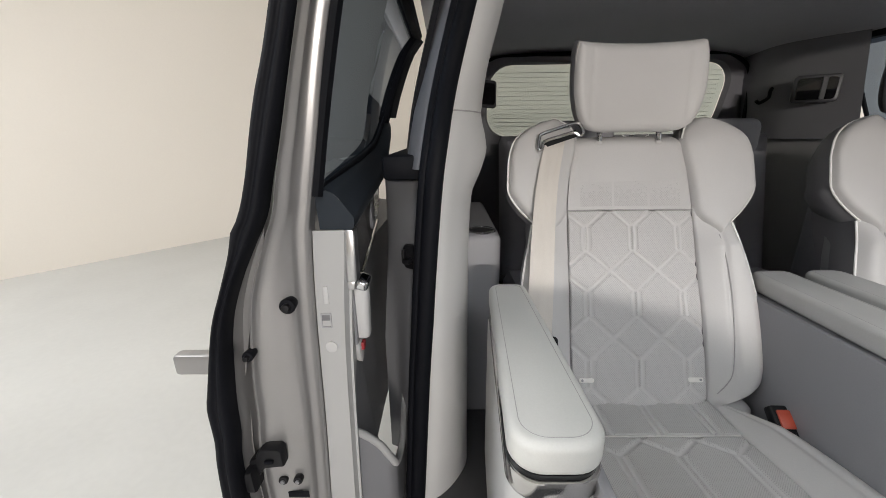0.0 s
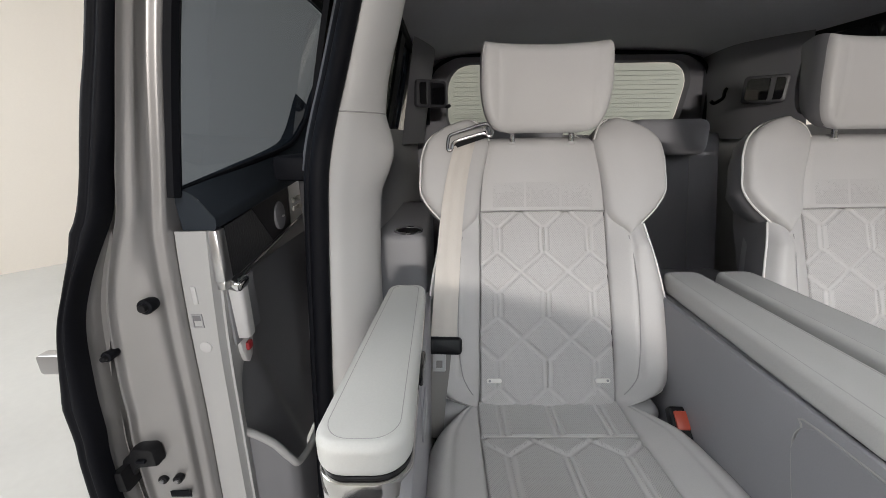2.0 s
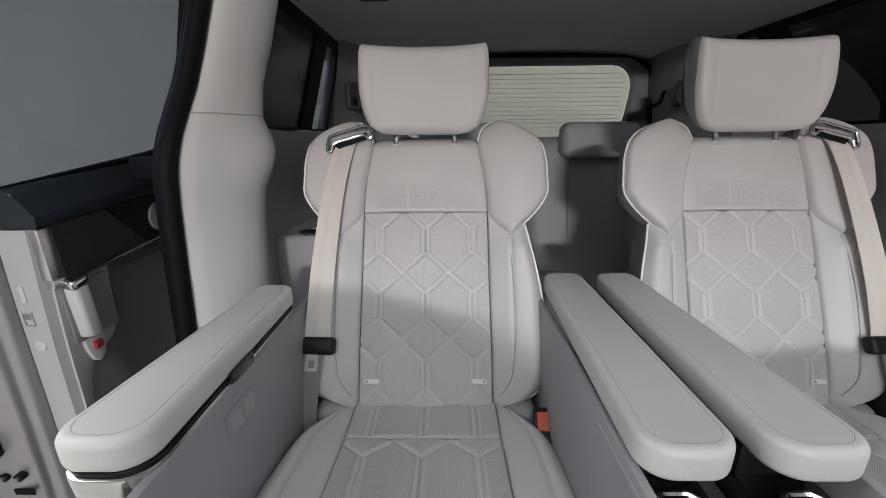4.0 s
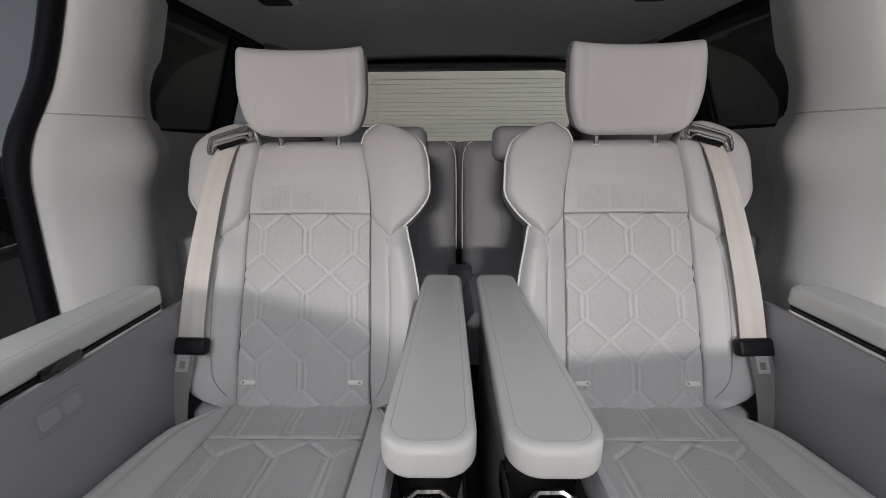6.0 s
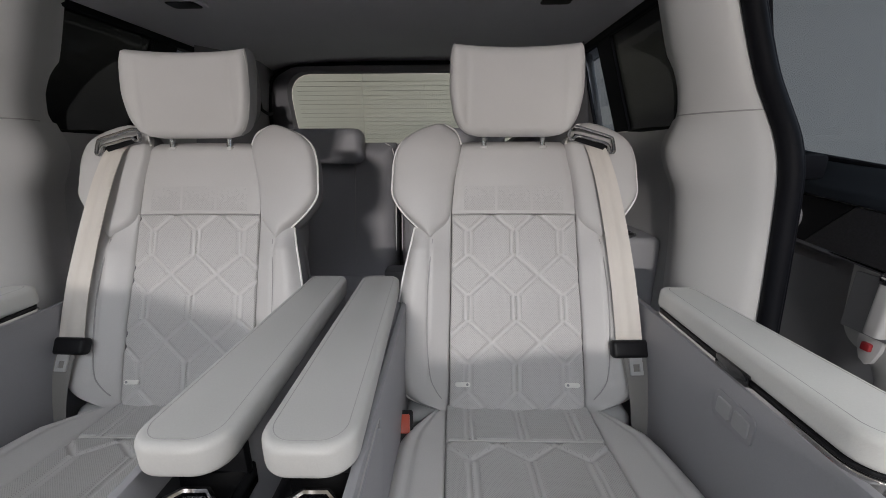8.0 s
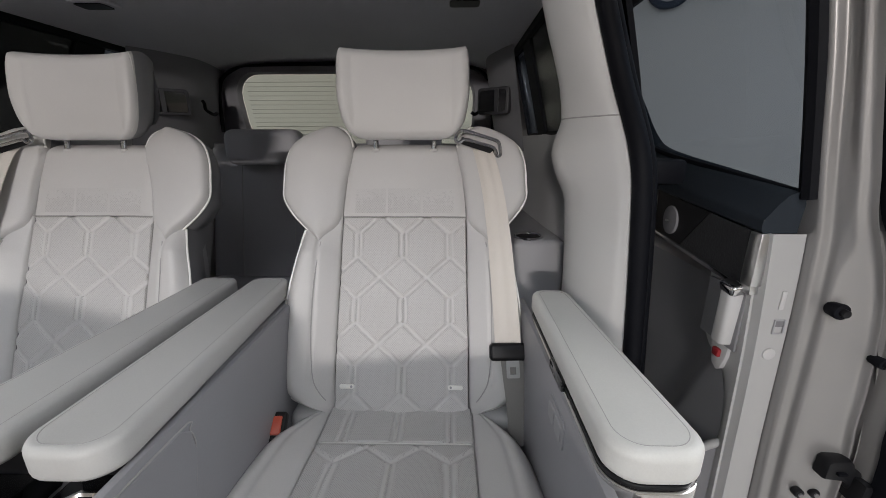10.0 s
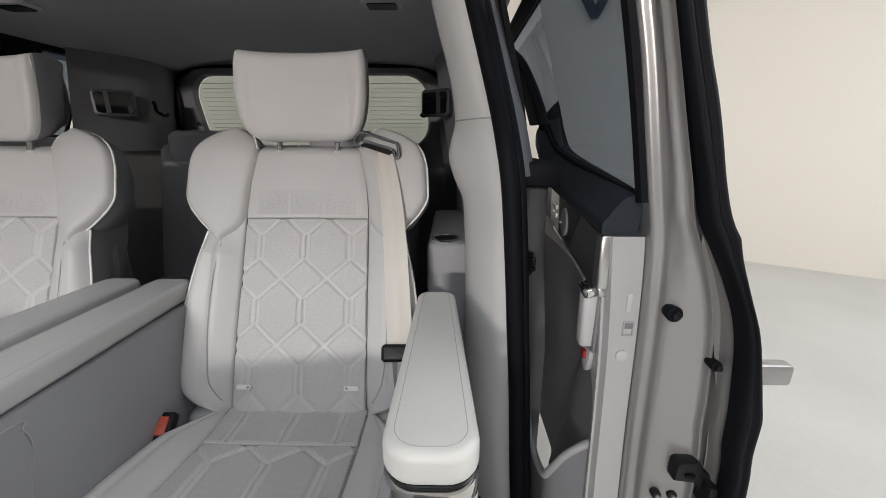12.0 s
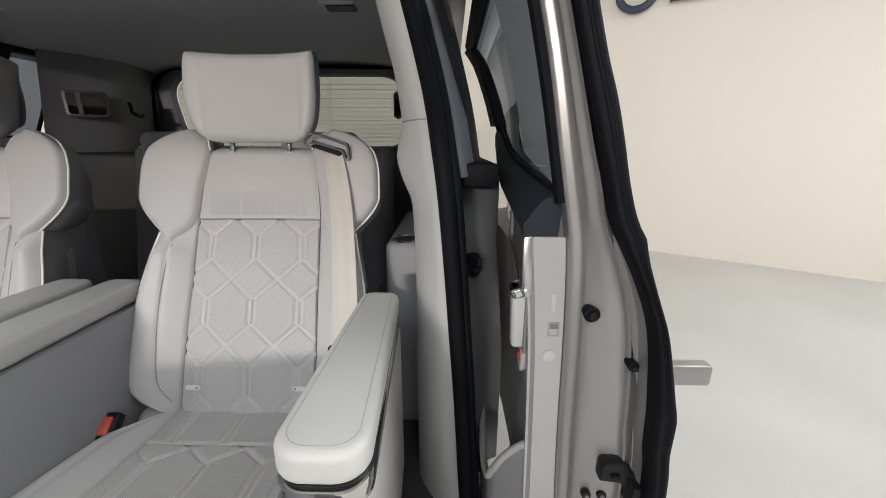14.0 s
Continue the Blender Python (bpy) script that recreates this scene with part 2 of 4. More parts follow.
def side_wall(f, nu, nv, back, shrink, steps=8):
    """A soft wall that runs back from the border of the grid f and draws in as it goes."""
    ring = [(i / nu, 0) for i in range(nu)] + [(1, j / nv) for j in range(nv)] + [(1 - i / nu, 1) for i in range(nu)] + [(0, 1 - j / nv) for j in range(nv)]
    pts = [f(u, v) for u, v in ring]
    mid = sum(pts, Vector()) / len(pts)
    back = Vector(back)

    def g(u, t):
        p = pts[round(u * len(pts)) % len(pts)]
        inward = mid - p
        inward -= back * (inward.dot(back) / back.length_squared)
        bulge = -0.10 * math.sin(math.pi * min(1, t * 1.6)) if t < 0.625 else 0.0
        return p + back * t + inward.normalized() * shrink * (t ** 2.2 + bulge)
    return sheet(g, len(pts), steps, loop=True)


def box(x0, x1, y0, y1, z0, z1, bevel=0.004, segs=2, m=None):
    bm = bmesh.new()
    bmesh.ops.create_cube(bm, size=1, matrix=Matrix.LocRotScale(((x0 + x1) / 2, (y0 + y1) / 2, (z0 + z1) / 2), None, (abs(x1 - x0), abs(y1 - y0), abs(z1 - z0))))
    if bevel:
        bmesh.ops.bevel(bm, geom=bm.edges[:], offset=bevel, segments=segs, profile=0.5, affect="EDGES", clamp_overlap=True)
    if m is not None:
        bmesh.ops.transform(bm, matrix=m, verts=bm.verts)
    return bm


def prism(outline, thick, bevel=0.004, segs=2, m=None):
    """A flat outline in x and y, raised from z = 0 to thick, its rims rounded."""
    bm = bmesh.new()
    face = bm.faces.new([bm.verts.new((x, y, 0)) for x, y in outline])
    r = bmesh.ops.extrude_face_region(bm, geom=[face])
    bmesh.ops.translate(bm, verts=[v for v in r["geom"] if isinstance(v, bmesh.types.BMVert)], vec=(0, 0, thick))
    if bevel:
        rim = [e for e in bm.edges if abs(e.verts[0].co.z - e.verts[1].co.z) < 1e-6]
        bmesh.ops.bevel(bm, geom=rim, offset=bevel, segments=segs, profile=0.5, affect="EDGES", clamp_overlap=True)
    if m is not None:
        bmesh.ops.transform(bm, matrix=m, verts=bm.verts)
    return bm


def rounded(w, h, r, n=6):
    """The outline of a rounded rectangle about the origin."""
    out = []
    for cx, cy, a in ((w / 2 - r, h / 2 - r, 0), (-w / 2 + r, h / 2 - r, 90), (-w / 2 + r, -h / 2 + r, 180), (w / 2 - r, -h / 2 + r, 270)):
        out += [(cx + r * math.cos(radians(a + 90 * i / n)), cy + r * math.sin(radians(a + 90 * i / n))) for i in range(n + 1)]
    return out


def cyl(at, axis, r, h, n=24, r2=None, bevel=0.0):
    bm = bmesh.new()
    turn = Vector(axis).to_track_quat("Z", "Y").to_matrix().to_4x4()
    bmesh.ops.create_cone(bm, cap_ends=True, segments=n, radius1=r, radius2=r if r2 is None else r2, depth=h, matrix=Matrix.Translation(at) @ turn)
    if bevel:
        bmesh.ops.bevel(bm, geom=[e for e in bm.edges if len(e.link_faces) == 2 and e.calc_face_angle() > 1.0], offset=bevel, segments=2, profile=0.5, affect="EDGES")
    return bm


def tube(points, r, n=8, closed=False, flat=1.0, sub=4):
    """A round cord through points, smoothed; flat squeezes it along its second axis."""
    pts = [Vector(p) for p in points]
    fine = []
    count = len(pts)
    for i in range(count if closed else count - 1):
        p = [pts[(i + k) % count] if closed else pts[min(max(i + k, 0), count - 1)] for k in (-1, 0, 1, 2)]
        for j in range(sub):
            u = j / sub
            fine.append(0.5 * (2 * p[1] + (p[2] - p[0]) * u + (2 * p[0] - 5 * p[1] + 4 * p[2] - p[3]) * u * u + (3 * p[1] - p[0] - 3 * p[2] + p[3]) * u**3))
    if not closed:
        fine.append(pts[-1])
    bm = bmesh.new()
    rings, side = [], None
    for i, p in enumerate(fine):
        a = fine[(i - 1) % len(fine)] if closed or i else p
        b = fine[(i + 1) % len(fine)] if closed or i < len(fine) - 1 else p
        d = (b - a).normalized()
        if side is None:
            side = d.orthogonal().normalized()
        side = (side - d * side.dot(d)).normalized()
        up = d.cross(side)
        rings.append([bm.verts.new(p + side * r * math.cos(2 * math.pi * k / n) + up * r * flat * math.sin(2 * math.pi * k / n)) for k in range(n)])
    for i in range(len(rings) - (0 if closed else 1)):
        a, b = rings[i], rings[(i + 1) % len(rings)]
        for k in range(n):
            bm.faces.new((a[k], a[(k + 1) % n], b[(k + 1) % n], b[k]))
    if not closed:
        bm.faces.new(rings[0])
        bm.faces.new(rings[-1])
    return bm


def round_edge(d, r):
    """How far a surface falls back at the distance d from its rim, with a rounding of radius r."""
    return 0.0 if d >= r else r - math.sqrt(max(0.0, r * r - (r - d) ** 2))


def facing(ob, point):
    """Turns the faces of an open sheet towards a point of the world."""
    p = ob.data.polygons[0]
    if (Vector(point) - world_place(ob) - p.center).dot(p.normal) < 0:
        ob.data.flip_normals()
    return ob


# ---- studio ----
CORNER, TO_LEFT, TO_RIGHT, HEIGHT = Vector((-1.45, 7.75, 0)), Vector((-0.652, -0.758, 0)), Vector((0.843, -0.537, 0)), 4.6


def studio_wall(name, a, b, label):
    d = (b - a).normalized()
    out = Vector((d.y, -d.x, 0)) * 0.2
    mid = (CORNER + 7.5 * (TO_LEFT + TO_RIGHT))
    if (a + out - mid).length < (a - mid).length:
        out = -out
    bm = bmesh.new()
    base = [bm.verts.new(p) for p in (a, b, b + out, a + out)]
    r = bmesh.ops.extrude_face_region(bm, geom=[bm.faces.new(base)])
    bmesh.ops.translate(bm, verts=[v for v in r["geom"] if isinstance(v, bmesh.types.BMVert)], vec=(0, 0, HEIGHT))
    return tagged(part(name, bm, WALL, smooth=False), label, "wall", kind="structure")


SPAN = 15.0
far_left, far_right = CORNER + SPAN * TO_LEFT, CORNER + SPAN * TO_RIGHT
far_front = CORNER + SPAN * (TO_LEFT + TO_RIGHT)
studio_wall("wall_west", CORNER, far_left, "warm off-white painted studio wall")
studio_wall("wall_north", CORNER, far_right, "warm off-white painted studio wall with dark lettering")
studio_wall("wall_south", far_left, far_front, "warm off-white painted studio wall")
studio_wall("wall_east", far_right, far_front, "warm off-white painted studio wall")


def room_slab(name, z0, z1, mat, label, category):
    bm = bmesh.new()
    lo = [bm.verts.new((p.x, p.y, z0)) for p in (CORNER, far_left, far_front, far_right)]
    r = bmesh.ops.extrude_face_region(bm, geom=[bm.faces.new(lo)])
    bmesh.ops.translate(bm, verts=[v for v in r["geom"] if isinstance(v, bmesh.types.BMVert)], vec=(0, 0, z1 - z0))
    return tagged(part(name, bm, mat, smooth=False), label, category, kind="structure")


room_slab("floor", -0.2, 0.0, FLOOR, "pale grey-green polished concrete studio floor", "floor")
room_slab("ceiling", HEIGHT, HEIGHT + 0.2, WALL, "plain white studio ceiling", "ceiling")

# ---- van body ----
OFF = -0.006  # the body's middle against the world's
van = thing("van", (0, 1.2, 0), "champagne minivan shell with pale cabin trim and dark headliner", "van")


def headliner_z(x, y):
    return 1.715 - 0.085 * abs(x / 0.86) ** 4 - 0.008 * max(0.0, (y - 1.4) / 0.8) ** 2


def build_roof():
    def under(u, v):
        x, y = -0.86 + 1.72 * u, 0.05 + 2.17 * v
        return Vector((x, y, headliner_z(x, y)))
    part("headliner", pad(under, 40, 40, (0, 0, 0.05)), HEADLINER, van, "charcoal cloth headliner")

    def outer(u, v):
        x, y = -0.93 + 1.86 * u, 0.05 + 2.25 * v
        return Vector((x, y, 1.80 - 0.12 * abs(x / 0.93) ** 4 - 0.06 * max(0.0, (y - 1.4) / 0.9) ** 2))
    part("roof", sheet(outer, 30, 20), PAINT, van, "champagne metallic roof skin")
    # Unseen pane, added over the front so overhead light reaches the seats.
    pane = part("added_roof_pane", sheet(lambda u, v: Vector((-0.90 + 1.80 * u, -0.95 + 1.00 * v, 1.79 - 0.11 * abs(2 * u - 1) ** 4)), 16, 4), REAR_GLASS, van, "unseen clear pane added to let overhead light in")
    facing(pane, (0, 0, 1.0)).visible_shadow = False
    # Unseen board behind the camera; its crest shapes the key's shadow on the seats.
    crest = [(-0.86, 0.40), (0.86, 0.40), (0.86, 0.62), (0.70, 0.68), (0.66, 1.10), (0.12, 1.06), (0.05, 1.04), (-0.16, 1.04), (-0.20, 1.08), (-0.28, 1.128), (-0.50, 1.185), (-0.66, 1.21), (-0.70, 0.68), (-0.86, 0.62)]
    part("key_light_blocker", prism(crest, 0.08, 0.01, 2, Matrix(((1, 0, 0, 0), (0, 0, -1, -0.44), (0, 1, 0, 0), (0, 0, 0, 1)))), TRIM_LOW, van, "unseen grey board added to shape the key light's shadow")
    for k in (-1, 1):
        lamp = part("ceiling_vent", prism(rounded(0.12, 0.085, 0.02), 0.012, 0.004, 2, pose(k * 0.56, 1.27, headliner_z(0.56, 1.27) - 0.008)), HEADLINER, van, "dark ceiling air vent")
        part("vent_grille", prism(rounded(0.09, 0.055, 0.012), 0.004, 0.001, 1, pose(k * 0.56, 1.27, headliner_z(0.56, 1.27) - 0.0105)), BLACK, lamp)
    part("cabin_floor", box(-0.93, 0.93, -1.0, 2.3, 0.34, 0.40, 0.004), CARPET, van, "dark carpeted cabin floor")


build_roof()

SEAL_IN = [(0.30, 0.928), (0.60, 0.910), (0.80, 0.898), (0.90, 0.890), (1.0, 0.883), (1.10, 0.875), (1.20, 0.866), (1.25, 0.860), (1.30, 0.852), (1.35, 0.844), (1.40, 0.834), (1.50, 0.809), (1.60, 0.782), (1.70, 0.755)]
PILLAR_IN = [(0.36, 0.780), (0.96, 0.780), (1.16, 0.772), (1.22, 0.748), (1.27, 0.735), (1.31, 0.746), (1.345, 0.762), (1.41, 0.756), (1.55, 0.722), (1.68, 0.69)]


def seal_y(z):
    """The seal steps back where the door opening narrows above the belt line."""
    return curve(z, [(0.30, 0.726), (1.0, 0.728), (1.20, 0.729), (1.25, 0.733), (1.30, 0.747), (1.35, 0.772), (1.40, 0.795), (1.50, 0.818), (1.70, 0.845)])


def pillar(s, z0, z1):
    def f(u, v):
        z = z0 + (z1 - z0) * v
        a, b = curve(z, SEAL_IN), curve(z, PILLAR_IN)
        rim = seal_y(z)
        f = max(rim - 0.02, 0.732 + 0.10 * (z - 0.94))
        turn = curve(z, [(0.40, 1.0), (1.28, 1.0), (1.36, 0.45), (1.70, 0.35)])
        d, w = 0.022 * turn, a - b
        plan = [(a + 0.012, rim), (a - 0.004, rim + 0.003), (a - (0.18 - 0.03 * turn) * w, 0.6 * rim + 0.4 * f + 0.014), (a - (0.40 - 0.08 * turn) * w, 0.25 * rim + 0.75 * f + 0.034), (a - (0.62 - 0.16 * turn) * w, f + 0.064), (b + 0.16 * w + 0.75 * d, f + 0.100 + 0.4 * d), (b + d, f + 0.138 + d), (b + d + 0.010, f + 0.165 + d), (b + 0.045, f + 0.21), (b + 0.07, f + 0.25), (b + 0.078, f + 0.29)]
        k = u * (len(plan) - 1)
        keys = range(len(plan))
        near = [min(max(k + o * min(1.0, k, len(plan) - 1 - k), 0), len(plan) - 1) for o in (-1.0, -0.66, -0.33, 0, 0.33, 0.66, 1.0)]
        x = sum(curve(n, [(i, plan[i][0]) for i in keys]) for n in near) / 7
        y = sum(curve(n, [(i, plan[i][1]) for i in keys]) for n in near) / 7
        return Vector((s * x, y, z))
    return f


def build_side(s):
    part("pillar_trim_lower", sheet(pillar(s, 0.40, 1.3455), 36, 50), PILLAR_PALE, van, "pale grey soft pillar trim")
    part("pillar_trim_upper", sheet(pillar(s, 1.3455, 1.69), 36, 20), PILLAR_PALE, van, "pale grey upper pillar trim")
    edge = pillar(s, 1.3455, 1.66)
    part("pillar_joint", tube([edge(i / 24, 0) for i in range(21)], 0.0016, 6, sub=2), SEAM, van, "fine trim joint")
    # black weatherstrip round the door opening
    levels = [0.36 + 0.055 * i for i in range(25)]
    rows = [(s * (curve(z, SEAL_IN) + 0.018), seal_y(z) - 0.010, z) for z in levels]
    lips = [(s * (curve(z, SEAL_IN) + 0.038), seal_y(z) - 0.003, z) for z in levels]
    strip = part("door_seal", tube(rows, 0.0185, 12), RUBBER, van, "black rubber door seal")
    part("seal_lip", tube(lips, 0.011, 10), RUBBER, strip, "thin black seal lip")
    # quarter trim below the side window, back to the tailgate

    def low(u, v):
        y = 0.985 + 1.255 * u
        z = 0.40 + 0.92 * v
        x = (curve(z, PILLAR_IN) + 0.08) * max(0, 1 - 5 * u) + (0.845 - 0.04 * u) * min(1, 5 * u)
        return Vector((s * x, y, z))
    part("quarter_trim", sheet(low, 30, 30), TRIM, van, "pale grey moulded quarter trim")

    def high(u, v):
        y, z = 1.61 + 0.65 * u, 1.26 + 0.44 * v
        return Vector((s * (curve(y, [(1.61, 0.825), (1.75, 0.79), (1.95, 0.755), (2.26, 0.79)]) - 0.07 * v), y, z))
    part("rear_pillar_trim", sheet(high, 12, 12), PILLAR_CLOTH, van, "charcoal rear pillar trim")
    # side window: a dark front pane, a black divider and a lighter rear pane
    lean = 0.16

    def glass_at(y, z):
        return Vector((s * (0.842 - lean * (z - 1.32)), y, z))

    def side_pane(y0, y1, y2, y3, z0=1.322, z1=1.665):
        """From y0 to y1 along the sill, from y2 to y3 along the top."""
        def f(u, v):
            a, b = y0 + (y2 - y0) * v, y1 + (y3 - y1) * v
            return glass_at(a + (b - a) * u, z0 + (z1 - z0) * v)
        return f
    front_pane, rear_pane = side_pane(1.02, 1.31, 1.00, 1.44), side_pane(1.41, 1.60, 1.55, 1.72)
    win = facing(part("quarter_window", sheet(front_pane, 4, 4), DARK_GLASS, van, "dark tinted side window", smooth=False), (0, 1, 1.3))
    rear = facing(part("quarter_window", sheet(rear_pane, 4, 4), GLASS, van, "tinted rear side window", smooth=False), (0, 1, 1.3))
    win.visible_shadow = rear.visible_shadow = False
    divider = side_pane(1.305, 1.415, 1.435, 1.555)
    part("window_divider", pad(lambda u, v: divider(u, v) - Vector((s * 0.006, 0, 0)), 4, 4, (s * 0.02, 0, 0)), RUBBER, van, "black window divider")
    for pane, owner in ((front_pane, win), (rear_pane, rear)):
        pts = [pane(u, v) for u, v in ((0.0, 0.06), (0.0, 0.5), (0.0, 0.94), (0.05, 1), (0.5, 1), (0.95, 1), (1, 0.94), (1, 0.5), (1, 0.06), (0.95, 0), (0.5, 0), (0.05, 0))]
        part("window_frame", tube(pts, 0.007, 8, True, sub=2), RUBBER, owner)
    part("roof_rail_trim", box(s * 0.775, s * 0.81, 0.98, 1.80, 1.635, 1.675, 0.008), RUBBER, van, "black trim over the side window")
    # ledge with a cup ring beside the third row
    part("side_ledge", box(s * 0.70, s * 0.86, 1.05, 1.62, 0.40, 1.02, 0.02, 3), TRIM_LOW, van, "grey moulded third-row side ledge")
    ring = [(s * 0.755 + 0.04 * math.cos(a), 1.10 + 0.04 * math.sin(a), 1.022) for a in [i * math.pi / 8 for i in range(16)]]
    part("cup_ring", tube(ring, 0.004, 8, True, sub=2), CHROME, van, "thin chrome cup holder ring")
    part("cup_well", cyl((s * 0.755, 1.10, 1.019), (0, 0, 1), 0.038, 0.006), BLACK, van, "dark cup well")
    # air vent and coat hook by the tailgate
    m = Matrix.Translation((s * 0.715, 1.735, 1.465)) @ pose(0, 0, 0, 0, 0, -s * 35)
    vent = part("rear_vent", prism(rounded(0.15, 0.11, 0.016), 0.03, 0.005, 2, m @ pose(0, 0, 0, 90)), VENT, van, "dark rear air vent")
    part("vent_face", prism(rounded(0.126, 0.086, 0.012), 0.004, 0.001, 1, m @ pose(0, -0.0302, 0, 90)), GLOSS_BLACK, vent)
    part("vent_blade", prism(rounded(0.018, 0.092, 0.004), 0.008, 0.002, 1, m @ pose(s * 0.022, -0.032, 0, 90)), VENT, vent)
    hook = [(s * 0.69, 1.93, 1.49), (s * 0.68, 1.925, 1.475), (s * 0.675, 1.92, 1.45), (s * 0.655, 1.915, 1.435), (s * 0.635, 1.92, 1.425), (s * 0.62, 1.92, 1.435)]
    part("coat_hook", tube(hook, 0.008, 8), BLACK, van, "small black coat hook")
    # painted jamb behind the seal, with its latch
    def jamb(u, t):
        z = 0.36 + 0.86 * t
        x0, y0 = curve(z, SEAL_IN) + 0.040, seal_y(z)
        x = curve(u, [(0, x0), (0.12, x0 + 0.003), (0.35, x0 + 0.008), (0.45, x0 + 0.022), (0.92, 1.006), (1, 1.014 + 0.026 * min(1.0, max(0.0, (1.04 - z) / 0.3)))])
        y = curve(u, [(0, y0 - 0.004), (0.12, y0 + 0.020), (0.35, 0.825), (0.45, 0.845), (0.92, 0.935), (1, 0.955)])
        return Vector((s * x, y, z))
    part("door_jamb", pad(jamb, 20, 20, (0, 0.03, 0)), JAMB, van, "dark grey body jamb")

    def upper(u, t):
        z = 1.235 + 0.46 * t
        x0 = curve(z, SEAL_IN) + 0.042
        return Vector((s * (x0 + 0.040 * u), seal_y(z) + 0.004 + 0.075 * u * u, z))
    part("jamb_upper", pad(upper, 8, 16, (0, 0.05, 0)), DARK_TRIM, van, "dark grey window pillar")
    part("jamb_gasket", box(s * 0.905, s * 0.988, 0.760, 1.25, 1.212, 1.262, 0.010), RUBBER, van, "black rubber gasket")

    def cover(u, t):
        z = 1.25 + 0.42 * t
        return Vector((s * (curve(z, SEAL_IN) + 0.084 + 0.040 * u), 0.85 + 0.36 * u, z))
    part("quarter_glass_cover", pad(cover, 8, 10, (-s * 0.012, 0, 0)), RUBBER, van, "black rim of the outer side glass")
    catch = pose(s * 0.940, 0.838, 1.028, 90, 0, s * 35)
    latch = part("latch", prism(rounded(0.034, 0.058, 0.012), 0.016, 0.004, 2, catch), BLACK, van, "black door latch")
    part("latch_tongue", prism(rounded(0.020, 0.012, 0.004), 0.022, 0.003, 2, catch @ pose(-s * 0.004, -0.006, 0.012)), BLACK, latch)
    part("latch_tongue", prism(rounded(0.008, 0.030, 0.003), 0.012, 0.002, 1, catch @ pose(s * 0.010, 0.004, 0.014)), BLACK, latch)
    part("quarter_panel", box(s * 0.95, s * 1.015, 0.962, 2.3, 0.36, 1.19, 0.012, 3), PAINT, van, "champagne metallic quarter panel")
    part("rear_body_pillar", box(s * 0.80, s * 0.84, 1.72, 2.28, 1.22, 1.72, 0.012, 2, pose(s * 0.93, 0, 1.22) @ pose(0, 0, 0, 0, -s * 15, 0) @ pose(-s * 0.82, 0, -1.22)), PAINT, van, "champagne metallic rear pillar")
    part("sill", box(s * 0.93, s * 0.98, -1.0, 0.9, 0.30, 0.42, 0.01), PAINT, van, "champagne metallic door sill")


for side in (-1, 1):
    build_side(side)
van.location.x += OFF


def build_tailgate():
    gate = thing("tailgate", (0, 2.2, 0.4), "charcoal trimmed tailgate with a heated rear window", "tailgate")
    outer = [(x, z) for x, z in rounded(1.62, 1.34, 0.12)]
    inner = [(x, z) for x, z in rounded(1.27, 0.36, 0.12)]
    # frame ring between the outer and the inner outline
    bm = bmesh.new()
    a = [bm.verts.new((x, 2.23, 1.07 + z)) for x, z in outer]
    lean = 0.28
    b = [bm.verts.new((x * 1.10, 2.19 - lean * z, 1.465 + z * 1.18)) for x, z in inner]
    c = [bm.verts.new((x * 1.02, 2.185 - lean * z, 1.465 + z * 1.04)) for x, z in inner]
    d = [bm.verts.new((x, 2.215 - lean * z, 1.465 + z)) for x, z in inner]
    for p, q in ((a, b), (b, c), (c, d)):
        for i in range(len(p)):
            k = (i + 1) % len(p)
            bm.faces.new((p[i], p[k], q[k], q[i]))
    part("inner_trim", bm, PILLAR_CLOTH, gate, "charcoal tailgate trim")
    bm = bmesh.new()
    bm.faces.new([bm.verts.new((x, 2.222 - lean * z, 1.465 + z)) for x, z in inner])
    pane = facing(part("rear_window", bm, REAR_GLASS, gate, "rear glass with fine heating lines", smooth=False), (0, 0, 1.3))
    pane.visible_shadow = False
    for i in range(14):
        z = 1.315 + i * 0.0225
        part("heating_line", box(-0.60, 0.60, 2.2150 - 0.28 * (z - 1.465), 2.2160 - 0.28 * (z - 1.465), z, z + 0.0022, 0), HEATER, pane, smooth=False)
    part("outer_panel", box(-0.86, 0.86, 2.25, 2.30, 0.40, 1.27, 0.01), PAINT, gate)
    cable = [(-0.735, 2.15, 1.55), (-0.69, 2.15, 1.64), (-0.57, 2.15, 1.68), (-0.30, 2.15, 1.692), (0, 2.15, 1.695), (0.30, 2.15, 1.692), (0.57, 2.15, 1.68), (0.69, 2.15, 1.64), (0.735, 2.15, 1.55)]
    part("gate_seal", tube([(-0.745, 2.15, 1.35)] + cable + [(0.745, 2.15, 1.35)], 0.010, 8), RUBBER, gate, "black tailgate seal")


build_tailgate()

# ---- captain seats ----
RECLINE = Vector((0, 0.459, 0.888))
FACING = Vector((0, -0.888, 0.459))
FOOT = Vector((0, 0.697, 0.733))

